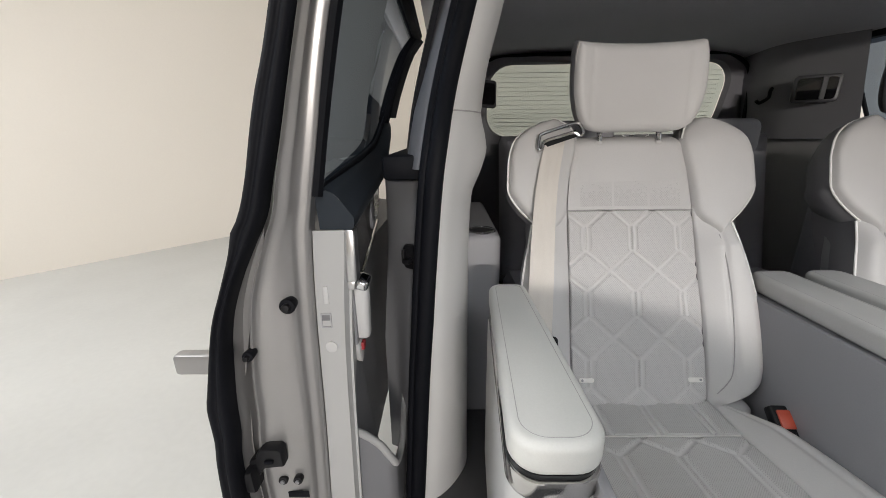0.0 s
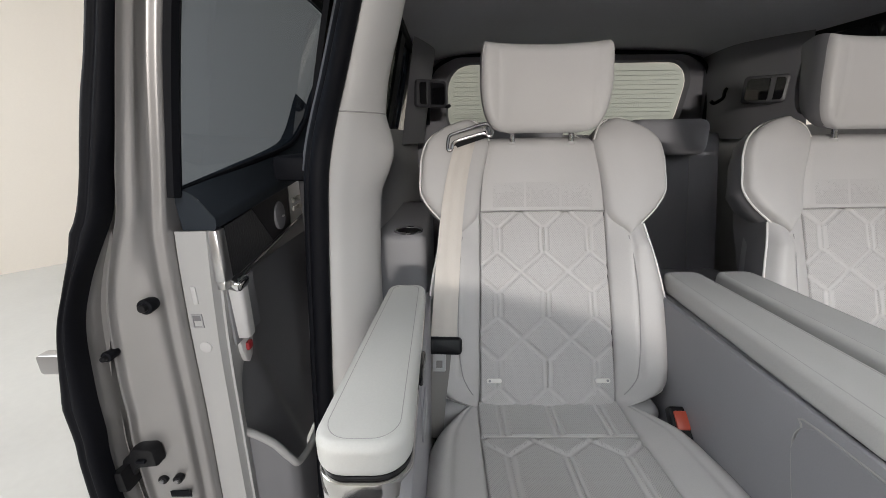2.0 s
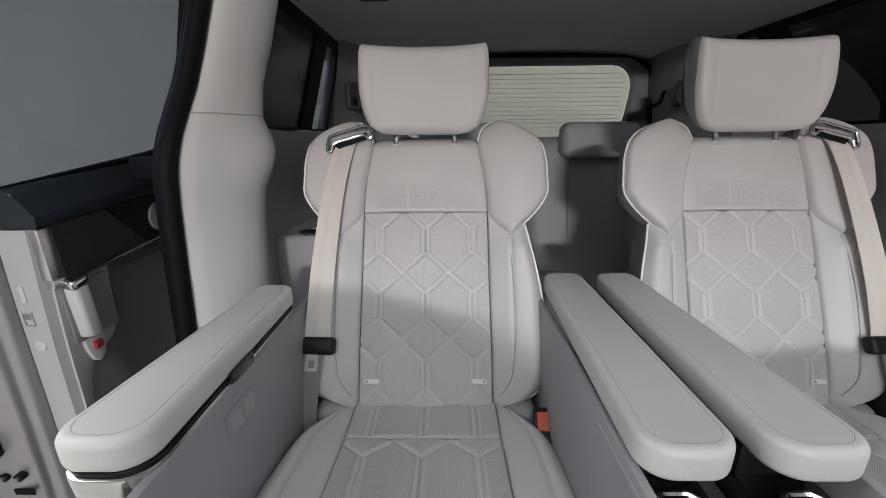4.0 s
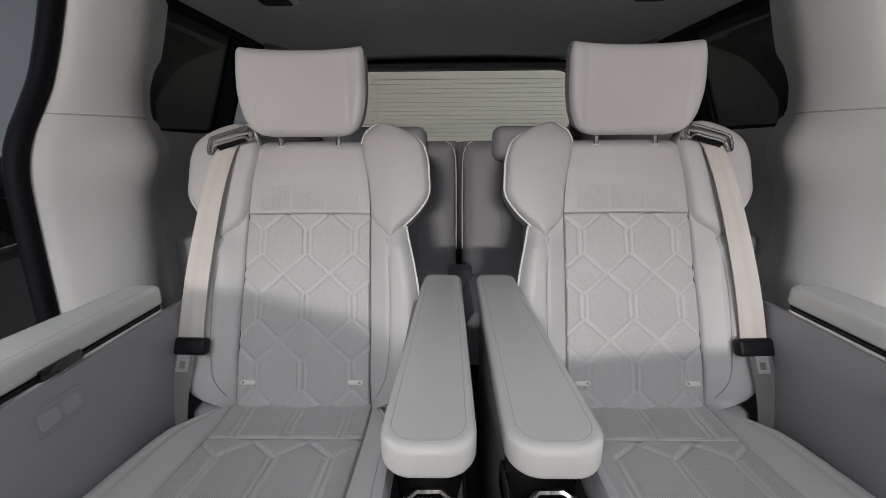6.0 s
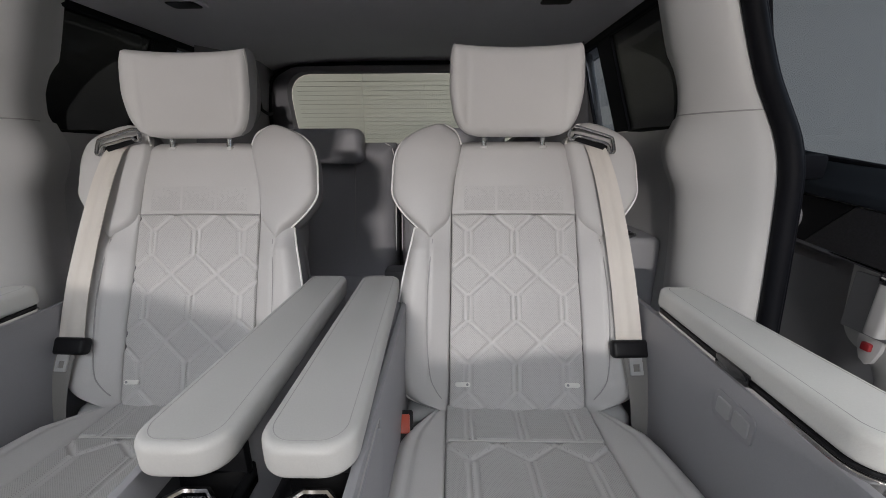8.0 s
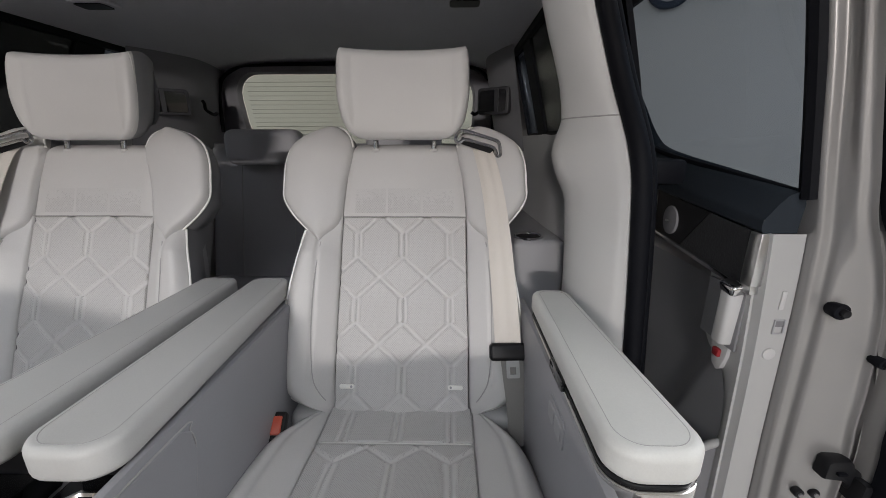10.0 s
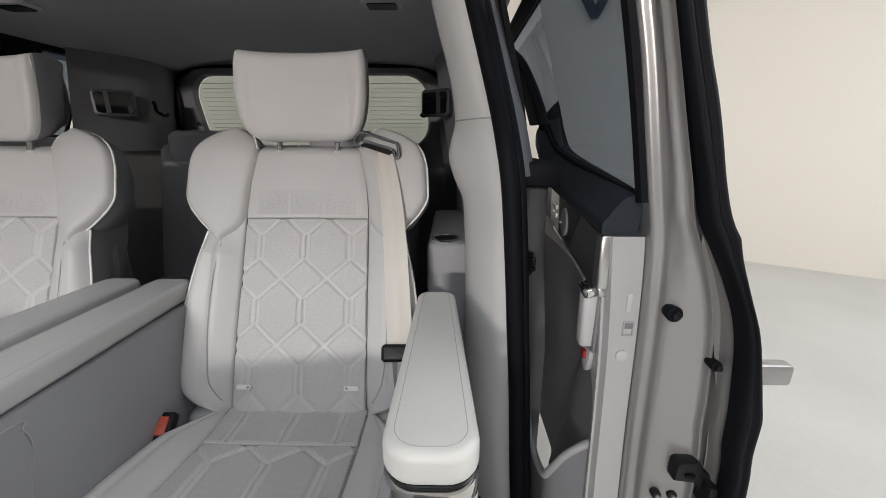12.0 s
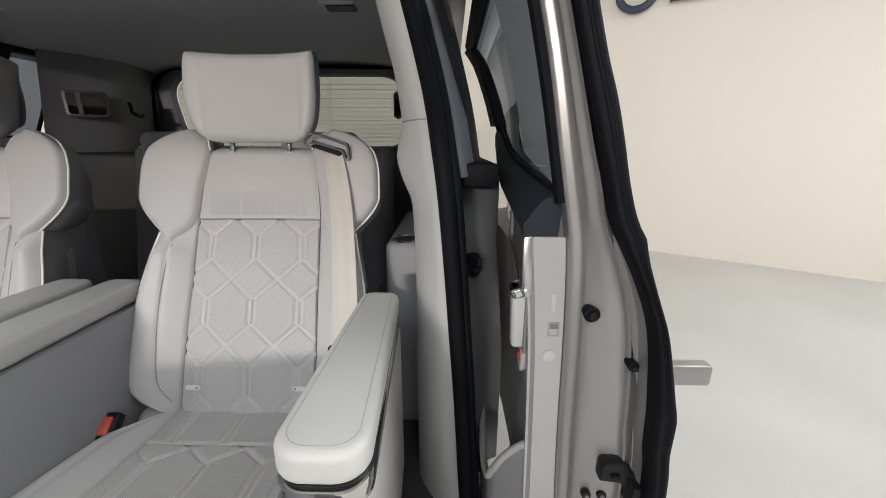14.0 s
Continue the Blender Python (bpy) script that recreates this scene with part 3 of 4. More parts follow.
SINK = [(-0.06, 0.062), (0.0, 0.061), (0.08, 0.055), (0.20, 0.047), (0.32, 0.042), (0.435, 0.034), (0.55, 0.018), (0.64, 0.004), (0.70, 0.0)]
PANEL_HALF = [(0.0, 0.150), (0.14, 0.152), (0.27, 0.151), (0.435, 0.151), (0.51, 0.147), (0.635, 0.129)]
OUTER_HALF = [(-0.012, 0.165), (-0.008, 0.180), (0.001, 0.210), (0.010, 0.232), (0.036, 0.257), (0.084, 0.269), (0.133, 0.271), (0.196, 0.270), (0.26, 0.263), (0.326, 0.252), (0.40, 0.238), (0.50, 0.235), (0.60, 0.20)]
WING_OUT = [(0.370, 0.200), (0.380, 0.212), (0.40, 0.231), (0.44, 0.270), (0.49, 0.297), (0.56, 0.298), (0.61, 0.288), (0.642, 0.262), (0.668, 0.215), (0.678, 0.175)]
WING_IN = [(0.370, 0.197), (0.380, 0.188), (0.431, 0.153), (0.51, 0.146), (0.615, 0.130), (0.640, 0.134), (0.660, 0.148), (0.672, 0.162), (0.678, 0.172)]


def band(x, v, phase, pitch_x=0.110, straight=0.055, slant=0.099, shift=0.0):
    """How deep the embossed lattice lies at a place: paired uprights that part into crossing slants."""
    period = straight + slant
    n = math.floor((v - phase) / period)
    w = v - phase - n * period
    best = 1.0
    if w < straight:
        d = abs((x - shift + pitch_x / 2) % pitch_x - pitch_x / 2)
        best = abs(d - 0.0065)
    else:
        q = (w - straight) / slant * pitch_x
        for sign in (1, -1):
            off = (x - shift - sign * q + pitch_x / 2) % pitch_x - pitch_x / 2
            best = min(best, abs(off) * 0.64)
    return best


def emboss(x, v, phase, depth=0.0048, half=0.0066, **size):
    d = band(x, v, phase, **size)
    return -depth * max(0.0, 1 - (d / half) ** 2) if d < half else 0.0


def plain_bands(ob, nu, nv, where, phase, half=0.0042, **size):
    """Gives the faces of a grid that lie on the embossed bands plain leather."""
    ob.data.materials.append(LEATHER)
    for j in range(nv):
        for i in range(nu):
            x, v = where((i + 0.5) / nu, (j + 0.5) / nv)
            if band(x, v, phase, **size) < half:
                ob.data.polygons[j * nu + i].material_index = 1


def captain_seat(cx, s):
    """A seat with its belt on the side s; x is counted from its middle."""
    seat = thing("captain_seat", (cx, 0.55, 0.40), "pale warm-grey quilted leather captain seat with white piping", "seat", "captain seats in the middle row")

    def place(x, v, w):
        base = FOOT + RECLINE * v
        k = 1 + curve(v, SINK) / base.y
        return Vector((cx + s * x * k, base.y * k, 1.286 + (base.z - 1.286) * k)) + FACING * w

    back = -FACING * 0.03

    def panel(v0, v1, w_fun, rim):
        def f(u, t):
            v = v0 + (v1 - v0) * t
            half = curve(v, PANEL_HALF) - 0.0015
            x = (2 * u - 1) * half
            d = min(half - abs(x), v - v0, v1 - v)
            return place(x, v, w_fun(x, v) - round_edge(d, rim))
        return f
    back_panel = part("back_panel", pad(panel(-0.034, 0.4345, lambda x, v: 0.006 * (1 - (x / 0.15) ** 2) + emboss(x, v, 0.028), 0.0035), 110, 150, back), PERF, seat, "perforated leather with an embossed hexagon lattice")
    plain_bands(back_panel, 110, 150, lambda u, t: ((2 * u - 1) * curve(-0.034 + 0.4675 * t, PANEL_HALF), -0.034 + 0.4675 * t), 0.028)
    part("shoulder_panel", pad(panel(0.4355, 0.640, lambda x, v: 0.006 * (1 - (x / 0.15) ** 2) - 0.03 * max(0, (v - 0.60) / 0.04) ** 2, 0.0035), 30, 40, back), LEATHER, seat, "smooth warm-grey leather")
    # perforated patches below the top of the back
    for k in (-1, 0, 1):
        def patch(u, t, k=k):
            x, v = k * 0.083 + (u - 0.5) * (0.075 if k else 0.08), 0.444 + 0.062 * t
            return place(x, v, 0.0062 * (1 - (x / 0.15) ** 2) + 0.0004)
        part("perforated_patch", sheet(patch, 6, 6), PERF_FADE, seat)
    # side bolsters

    def bolster_rise(x, v):
        """How far a bolster stands proud of the back's middle panel."""
        a, b = min(curve(v, PANEL_HALF), curve(v, OUTER_HALF) - 0.002), curve(v, OUTER_HALF)
        u = min(1.0, max(0.0, (x - a) / (b - a)))
        rise = 0.040 * math.sin(math.pi * min(1, u * 0.62)) - 0.026 * max(0, (u - 0.70) / 0.30) ** 2.2
        rise *= 1 - 0.9 * min(1, max(0, (v - 0.34) / 0.08))
        if v < 0.05:
            rise -= 0.022 * ((0.05 - v) / 0.062) ** 2
        return rise - 0.0035 * math.exp(-(((x - 0.200) / 0.005) ** 2)) * (1 if v > 0.05 else 0)
    for k in (-1, 1):
        def bolster(u, t, k=k):
            v = -0.012 + 0.512 * t
            a, b = min(curve(v, PANEL_HALF), curve(v, OUTER_HALF) - 0.002), curve(v, OUTER_HALF)
            x = a + (b - a) * u
            return place(k * x, v, bolster_rise(x, v) - round_edge(min(x - a, 0.006), 0.006))
        side_pad = part("bolster", pad(bolster, 40, 90, -FACING * 0.004), LEATHER, seat)
        part("bolster_side", side_wall(bolster, 40, 90, -FACING * 0.125, 0.035), SIDE_DARKER, side_pad, "leather bolster side, darker than its front")
        foot = [(0.165, -0.012), (0.185, -0.006), (0.212, 0.002), (0.234, 0.012), (0.248, 0.024), (0.258, 0.038)]
        line = [place(k * (x + 0.001), v, bolster_rise(x, v) + 0.0005) for x, v in foot + [(curve(v, OUTER_HALF), v) for v in (0.06, 0.084, 0.11, 0.15, 0.20, 0.25, 0.30, 0.35, 0.40)]]
        part("bolster_piping", tube(line, 0.0026, 8), PIPING, seat, "white piping")
        # shoulder wings

        def wing(u, t, k=k):
            v = 0.370 + 0.308 * t
            a, b = curve(v, WING_IN), curve(v, WING_OUT)
            x = a + (b - a) * u
            w = 0.010 + 0.020 * math.sin(math.pi * 0.8 * u)
            d = min(b - x, (x - a) * 1.2, (v - 0.370) * 0.8, 0.678 - v)
            return place(k * x, v, w - round_edge(d, 0.016) - 0.02 * max(0, (v - 0.59) / 0.088) ** 2)
        puff = part("shoulder_wing", pad(wing, 30, 46, -FACING * 0.004), LEATHER, seat, "padded leather shoulder wing")
        part("wing_side", side_wall(wing, 30, 46, -FACING * 0.115, 0.045), SIDE_DARKER, puff, "leather wing side, darker than its front")
        rim = [place(k * (curve(v, WING_OUT) + 0.001), v, 0.006 - 0.02 * max(0, (v - 0.59) / 0.088) ** 2) for v in (0.372, 0.385, 0.40, 0.42, 0.44, 0.465, 0.49, 0.525, 0.56, 0.59, 0.61, 0.63, 0.645, 0.66, 0.670)]
        top = [place(k * x, v, w) for x, v, w in ((0.175, 0.679, -0.012), (0.158, 0.670, -0.008), (0.142, 0.650, 0.0), (0.131, 0.618, 0.002))]
        part("wing_piping", tube(rim + top, 0.0026, 8), PIPING, seat, "white piping")
        seam = [place(k * x, v, bolster_rise(x, v) + 0.0006) for x, v in ((0.194, 0.368), (0.199, 0.311), (0.203, 0.233), (0.201, 0.134), (0.192, 0.062), (0.180, 0.033), (0.166, 0.012))]
        part("bolster_seam", tube(seam, 0.0014, 6), SEAM, seat)
    part("cross_seam", tube([place(x, 0.435, 0.0045 * (1 - (x / 0.15) ** 2)) for x in (-0.15, -0.1, -0.05, 0, 0.05, 0.1, 0.15)], 0.0013, 6), SEAM, seat)

    def shell(u, t):
        a = math.pi * u
        v = 0.0 + 0.66 * t
        h = min(curve(v, OUTER_HALF) + 0.01, 0.27) - 0.015
        return place(-h * math.cos(a), v, -0.06 - 0.06 * math.sin(a) ** 0.5)
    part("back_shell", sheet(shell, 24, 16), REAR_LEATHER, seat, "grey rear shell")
    # headrest
    HEAD_HALF = [(1.300, 0.085), (1.305, 0.112), (1.322, 0.137), (1.36, 0.153), (1.415, 0.160), (1.47, 0.159), (1.498, 0.155), (1.508, 0.150)]

    slim, drop = (0.975, 0.006) if s < 0 else (1.0, 0.0)

    def head(u, t):
        z = 1.300 + 0.208 * t
        h = curve(z, HEAD_HALF)
        x = (2 * u - 1) * h
        y = 0.958 + 0.10 * (z - 1.40) + 0.55 * (z - 1.40) ** 2 - 0.016 * (abs(x) / 0.16) ** 2.5
        d = min(h - abs(x), z - 1.300, 1.508 - z)
        z += 0.006 * (x / 0.16) ** 2 * t
        crease = 0.0015 * math.exp(-(((abs(x) - 0.118) / 0.006) ** 2))
        return Vector((cx + s * x * slim, y + round_edge(d, 0.022) + crease, z - drop * t))
    rest = part("headrest", pad(head, 60, 44, (0, 0.004, 0)), LEATHER, seat, "large smooth leather headrest")
    part("headrest_side", side_wall(head, 60, 44, (0, 0.095, 0.012), 0.030), SIDE_DARKER, rest, "leather headrest side, darker than its front")

    def head_back(u, t):
        z = 1.300 + 0.208 * t
        h = curve(z, HEAD_HALF)
        x = (2 * u - 1) * h
        z = 1.40 + (z - 1.40) * 0.8
        return Vector((cx + s * x * 0.86, 1.060 + 0.03 * (1 - (2 * u - 1) ** 2) * math.sin(math.pi * t), z + 0.01))
    part("headrest_back", sheet(head_back, 16, 12), REAR_LEATHER, rest, "darker rear cover")
    for k in (-1, 1):
        seam = [Vector((cx + k * (curve(z, HEAD_HALF) - 0.006), 0.957 + 0.10 * (z - 1.40) + 0.006, z)) for z in (1.32, 1.36, 1.40, 1.44, 1.48, 1.50)]
        part("headrest_seam", tube(seam, 0.0012, 6), STITCH, rest)
        post = part("headrest_post", cyl((cx + k * 0.074, 0.988, 1.296), (0, 0.2, 1), 0.0065, 0.036, 14), CHROME, seat, "chrome headrest post")
        part("post_collar", cyl((cx + k * 0.074, 0.990, 1.274), (0, 0.2, 1), 0.013, 0.008, 18, bevel=0.003), LEATHER, post)
    # cushion
    CUSH_HALF = [(0.10, 0.275), (0.45, 0.278), (0.56, 0.268), (0.60, 0.255), (0.64, 0.228), (0.68, 0.19), (0.70, 0.16)]

    def low(p):
        return Vector((cx + (p[0] - cx) * 1.087, p[1] * 1.087, 1.286 + (p[2] - 1.286) * 1.087))

    def top_z(x, y):
        return 0.722 + 0.045 * max(0, (0.62 - y) / 0.45) ** 1.2 - 0.10 * max(0, (0.20 - y) / 0.1) ** 2

    wide = {"pitch_x": 0.108, "straight": 0.115, "slant": 0.080}
    rear_wide = {"pitch_x": 0.108, "straight": 0.30, "slant": 0.080}

    def seat_panel(y0, y1):
        size, phase = (wide, 0.434) if y0 < 0.5 else (rear_wide, 0.60)

        def f(u, t):
            y = y0 + (y1 - y0) * t
            half = min(0.156, curve(y, CUSH_HALF) - 0.004)
            x = (2 * u - 1) * half
            d = min(half - abs(x), y - y0, y1 - y)
            return low((cx + s * x, y, top_z(x, y) + emboss(x, y, phase, **size) * min(1.0, max(0.0, (0.70 - y) / 0.03)) + 0.004 - round_edge(max(d, 0), 0.006)))
        return f
    panel_1 = part("cushion_panel", pad(seat_panel(0.10, 0.5995), 100, 140, (0, 0, -0.03)), PERF_SEAT, seat, "perforated leather with an embossed hexagon lattice")
    plain_bands(panel_1, 100, 140, lambda u, t: ((2 * u - 1) * 0.156, 0.10 + 0.4995 * t), 0.434, **wide)
    panel_2 = part("cushion_rear_panel", pad(seat_panel(0.6025, 0.705), 90, 30, (0, 0, -0.03)), PERF_SEAT, seat, "perforated leather band")
    plain_bands(panel_2, 90, 30, lambda u, t: ((2 * u - 1) * 0.156, 0.6025 + 0.1025 * t), 0.60, **rear_wide)
    for k in (-1, 1):
        def side(u, t, k=k):
            y = 0.10 + 0.61 * t
            a, b = min(0.156, curve(y, CUSH_HALF) - 0.004), curve(y, CUSH_HALF)
            x = a + (b - a) * u
            rise = 0.026 * math.sin(math.pi * min(1, 0.72 * u)) * min(1, (0.72 - y) / 0.12) - 0.05 * max(0, (u - 0.6) / 0.4) ** 2
            crease = 0.003 * math.exp(-(((u - 0.52) / 0.05) ** 2))
            return low((cx + k * x, y, top_z(x, y) + rise - crease - round_edge(min(x - a, 0.006), 0.006)))
        part("cushion_bolster", pad(side, 30, 50, (0, 0, -0.13)), LEATHER, seat)
    part("cushion_seam", tube([low((cx + x, 0.601, top_z(x, 0.6) + 0.001)) for x in (-0.15, -0.08, 0, 0.08, 0.15)], 0.002, 6), STITCH, seat, "pale cross stitching")
    part("seat_base", box(cx - 0.24, cx + 0.24, 0.14, 0.80, 0.40, 0.58, 0.02), DARK_TRIM, seat, "dark seat frame")
    for k in (-1, 1):
        part("hinge_cover", box(cx + k * 0.185, cx + k * 0.268, 0.735, 0.86, 0.53, 0.675, 0.025, 4), TRIM, seat, "pale grey hinge cover")
        tag = part("anchor_tag", prism(rounded(0.036, 0.011, 0.005), 0.004, 0.0015, 2, Matrix.Translation(place(k * 0.120, 0.042, 0.006)) @ pose(0, 0, 0, 62.7)), TAG, seat, "milky child-seat anchor tag")
        part("tag_dot", cyl(place(k * 0.120 - s * 0.010 * k, 0.042, 0.0105), FACING, 0.003, 0.002, 10), TRIM_LOW, tag)
    # belt on the outer shoulder
    bezel_pts = [(0.127, 0.618), (0.133, 0.636), (0.147, 0.643), (0.185, 0.631), (0.224, 0.617), (0.232, 0.608), (0.234, 0.580), (0.225, 0.577), (0.219, 0.597), (0.185, 0.609), (0.150, 0.619), (0.136, 0.611)]
    bez = part("belt_guide", tube([place(x, v, 0.040) for i, (x, v) in enumerate(bezel_pts)], 0.0042, 8, True, sub=3), GUIDE, seat, "chrome belt guide")
    slot = [(0.143, 0.630), (0.218, 0.604), (0.222, 0.582), (0.138, 0.612)]
    part("guide_slot", sheet(lambda u, t: place(*[(slot[0][i] * (1 - u) + slot[1][i] * u) * t + (slot[3][i] * (1 - u) + slot[2][i] * u) * (1 - t) for i in (0, 1)], 0.033), 2, 2), BLACK, bez)
    belt_line = [(0.190, 0.605, 0.026), (0.195, 0.585, 0.034), (0.210, 0.50, 0.044), (0.220, 0.40, 0.050), (0.227, 0.29, 0.052), (0.234, 0.15, 0.044), (0.235, 0.12, 0.040)]

    def strap(u, t):
        k = t * (len(belt_line) - 1)
        x, v, w = (curve(k, [(i, p[j]) for i, p in enumerate(belt_line)]) for j in range(3))
        return place(x + (u - 0.5) * (0.046 + 0.012 * t), v, w + 0.0012 * math.cos(math.pi * 4 * u))
    belt = part("seat_belt", pad(strap, 12, 40, -FACING * 0.0015), BELT, seat, "pale beige belt webbing")
    low_line = [(0.240, 0.12, 0.046), (0.244, 0.07, 0.052), (0.249, 0.02, 0.050), (0.256, -0.07, 0.03)]

    def low_strap(u, t):
        k = t * (len(low_line) - 1)
        x, v, w = (curve(k, [(i, p[j]) for i, p in enumerate(low_line)]) for j in range(3))
        return place(x + (u - 0.5) * 0.048, v, w)
    part("lower_webbing", sheet(low_strap, 4, 14), WEB_LOW, belt, "lower webbing with shade in its colour")
    stop = Matrix.Translation(place(0.235, 0.122, 0.046)) @ pose(0, 0, 0, 62.7, 0, s * 3)
    part("belt_stop", prism(rounded(0.088, 0.040, 0.010), 0.026, 0.008, 3, stop @ pose(0, 0, -0.015)), BLACK, belt, "black belt stop")
    tongue = join(prism(rounded(0.030, 0.016, 0.004), 0.004, 0.001, 1, stop @ pose(0.008 * s, -0.026, 0)), prism(rounded(0.008, 0.03, 0.003), 0.004, 0.001, 1, stop @ pose(s * 0.008 - 0.011, -0.040, 0)),
                  prism(rounded(0.008, 0.03, 0.003), 0.004, 0.001, 1, stop @ pose(s * 0.008 + 0.011, -0.040, 0)), prism(rounded(0.030, 0.008, 0.003), 0.004, 0.001, 1, stop @ pose(s * 0.008, -0.054, 0)))
    part("belt_tongue", tongue, TRIM, belt, "steel belt tongue")
    # buckle on the inner side
    bm_pose = Matrix.Translation((cx - s * 0.262, 0.668, 0.692)) @ pose(0, 0, 0, -48, s * 6, s * 10)
    buckle = part("buckle", box(-0.021, 0.021, -0.016, 0.016, -0.07, 0.036, 0.006, 3, bm_pose), BLACK, seat, "black belt buckle")
    part("buckle_button", box(-0.013, 0.013, -0.0205, -0.008, -0.012, 0.026, 0.003, 2, bm_pose), RED, buckle, "orange-red release button")
    return seat


captain_seat(-0.404, -1)
captain_seat(0.398, 1)


# ---- armrests ----
def arm_outline(w_back, w_front, length, r=0.026):
    """Half-tapered outline of an armrest seen from above; x across, y from its front (0) to its back."""
    pts = []
    f = r * 1.5
    for cx, cy, a, q in ((w_front / 2 - f, f, -90, f), (w_back / 2 - r, length - r, 0, r), (-w_back / 2 + r, length - r, 90, r), (-w_front / 2 + f, f, 180, f)):
        pts += [(cx + q * math.cos(radians(a + 90 * i / 8)), cy + q * math.sin(radians(a + 90 * i / 8))) for i in range(9)]
    return pts


def cap_seam(w_back, w_front, length, inset, z, m):
    """The stitched line that runs inside a cap's rim."""
    return [m @ Vector((x, y + inset, z)) for x, y in arm_outline(w_back - 2 * inset, w_front - 2 * inset, length - 2 * inset, 0.02)]


def console_arm(s):
    """The armrest between the seats that belongs to the seat on the side s."""
    cx = 0.074 * s
    arm = thing("console_armrest", (cx, 0.5, 0.40), "pale leather console armrest with a gloss black cup tray", "armrest", "armrests between the seats")
    m = Matrix.Translation((cx, 0.325, 0.921)) @ Matrix(((1, -0.016 * s, 0, 0), (0, 1, 0, 0), (0, 0, 1, 0), (0, 0, 0, 1)))
    part("cap", prism(arm_outline(0.094, 0.114, 0.56), 0.046, 0.011, 5, m), ARM_SHADED, arm, "padded pale leather cap")
    stitch = cap_seam(0.094, 0.114, 0.56, 0.0125, 0.0457, m)
    part("cap_stitching", tube(stitch, 0.0007, 6, True, sub=1), SEAM, arm)
    part("side_box", box(cx - 0.044, cx + 0.046, 0.40, 0.88, 0.46, 0.917, 0.010, 3), TRIM_LOW, arm, "grey leather side box")
    part("side_skin", box(cx + s * 0.047, cx + s * 0.060, 0.06, 0.87, 0.46, 0.9205, 0.003, 2), SIDE_SHADED, arm, "leather side skin with shade in its colour")
    part("side_flap", prism([(0.10, 0.66), (0.37, 0.66), (0.42, 0.76), (0.45, 0.85), (0.445, 0.89), (0.425, 0.905), (0.10, 0.905)], 0.004, 0.0015, 1, Matrix(((0, 0, s, cx + s * 0.060), (1, 0, 0, 0), (0, 1, 0, 0), (0, 0, 0, 1)))), SIDE_SHADED, arm, "leather pocket flap")
    rim = [(0.10, 0.905), (0.42, 0.905), (0.446, 0.888), (0.45, 0.85), (0.42, 0.76), (0.37, 0.66)]
    part("flap_joint", tube([(cx + s * 0.0605, y, z) for y, z in rim], 0.0016, 6), SEAM, arm)
    tray = part("cup_tray", box(cx - 0.055, cx + 0.046, 0.06, 0.41, 0.83, 0.872, 0.006, 2), GLOSS_BLACK, arm, "gloss black cup tray")
    ring = [(cx + 0.040 * math.cos(a), 0.318 + 0.038 * math.sin(a), 0.877) for a in [i * math.pi / 4 + math.pi / 8 for i in range(8)]]
    part("cup_rim", tube(ring, 0.004, 6, True, sub=1), CHROME, tray, "chrome cup holder rim")
    part("tray_wall", box(cx - 0.050, cx + 0.046, 0.385, 0.40, 0.86, 0.919, 0.003), BLACK, arm, "black recess wall")
    part("side_clip", box(cx - s * 0.049, cx - s * 0.054, 0.52, 0.57, 0.925, 0.940, 0.002), GLOSS_BLACK, arm)


def door_arm(s):
    """The armrest on the door side of a seat."""
    cx = 0.742 * s
    arm = thing("outer_armrest", (cx, 0.5, 0.40), "pale leather armrest with a chrome band beside the door", "armrest", "armrests beside the doors")
    m = Matrix.Translation((cx, 0.318, 0.937)) @ Matrix(((1, -0.02 * s, 0, 0), (0, 1, 0, 0), (0, 0, 1, 0), (0, 0, 0, 1)))
    part("cap", prism(arm_outline(0.082, 0.112, 0.46), 0.045, 0.012, 5, m), ARM_LIT, arm, "padded pale leather cap")
    stitch = cap_seam(0.082, 0.112, 0.46, 0.0135, 0.0447, m)
    part("cap_stitching", tube(stitch, 0.0007, 6, True, sub=1), SEAM, arm)
    part("shadow_gap", prism(arm_outline(0.078, 0.108, 0.45), 0.006, 0.001, 1, Matrix.Translation((0, 0.004, -0.006)) @ m), BLACK, arm, "black joint")
    part("chrome_band", prism(arm_outline(0.082, 0.112, 0.455), 0.028, 0.003, 2, Matrix.Translation((0, 0.0, -0.034)) @ m), BAND, arm, "polished chrome band")
    part("arm_body", prism(arm_outline(0.084, 0.112, 0.46), 0.37, 0.006, 2, Matrix.Translation((0, 0.002, -0.402)) @ m), TRIM, arm, "pale grey arm body")
    part("inner_skin", box(cx - s * 0.044, cx - s * 0.0585, 0.20, 0.86, 0.46, 0.9245, 0.003, 2), SIDE_SHADED, arm, "leather inner skin with shade in its colour")
    clip = part("catch", box(cx - s * 0.053, cx - s * 0.060, 0.49, 0.56, 0.928, 0.948, 0.003), GLOSS_BLACK, arm, "gloss black catch")
    pad_m = pose(cx - s * 0.058, 0.50, 0.87, 0, -s * 90, 0)
    keys = part("switch_pad", prism(rounded(0.05, 0.085, 0.012), 0.003, 0.001, 1, pad_m), SIDE_SHADED, arm, "recessed seat switch pad")
    for k in (-1, 1):
        part("switch", prism(rounded(0.030, 0.032, 0.006), 0.005, 0.0015, 1, pad_m @ pose(0, k * 0.018, 0)), TRIM_LOW, keys)


for side in (-1, 1):
    console_arm(side)
    door_arm(side)


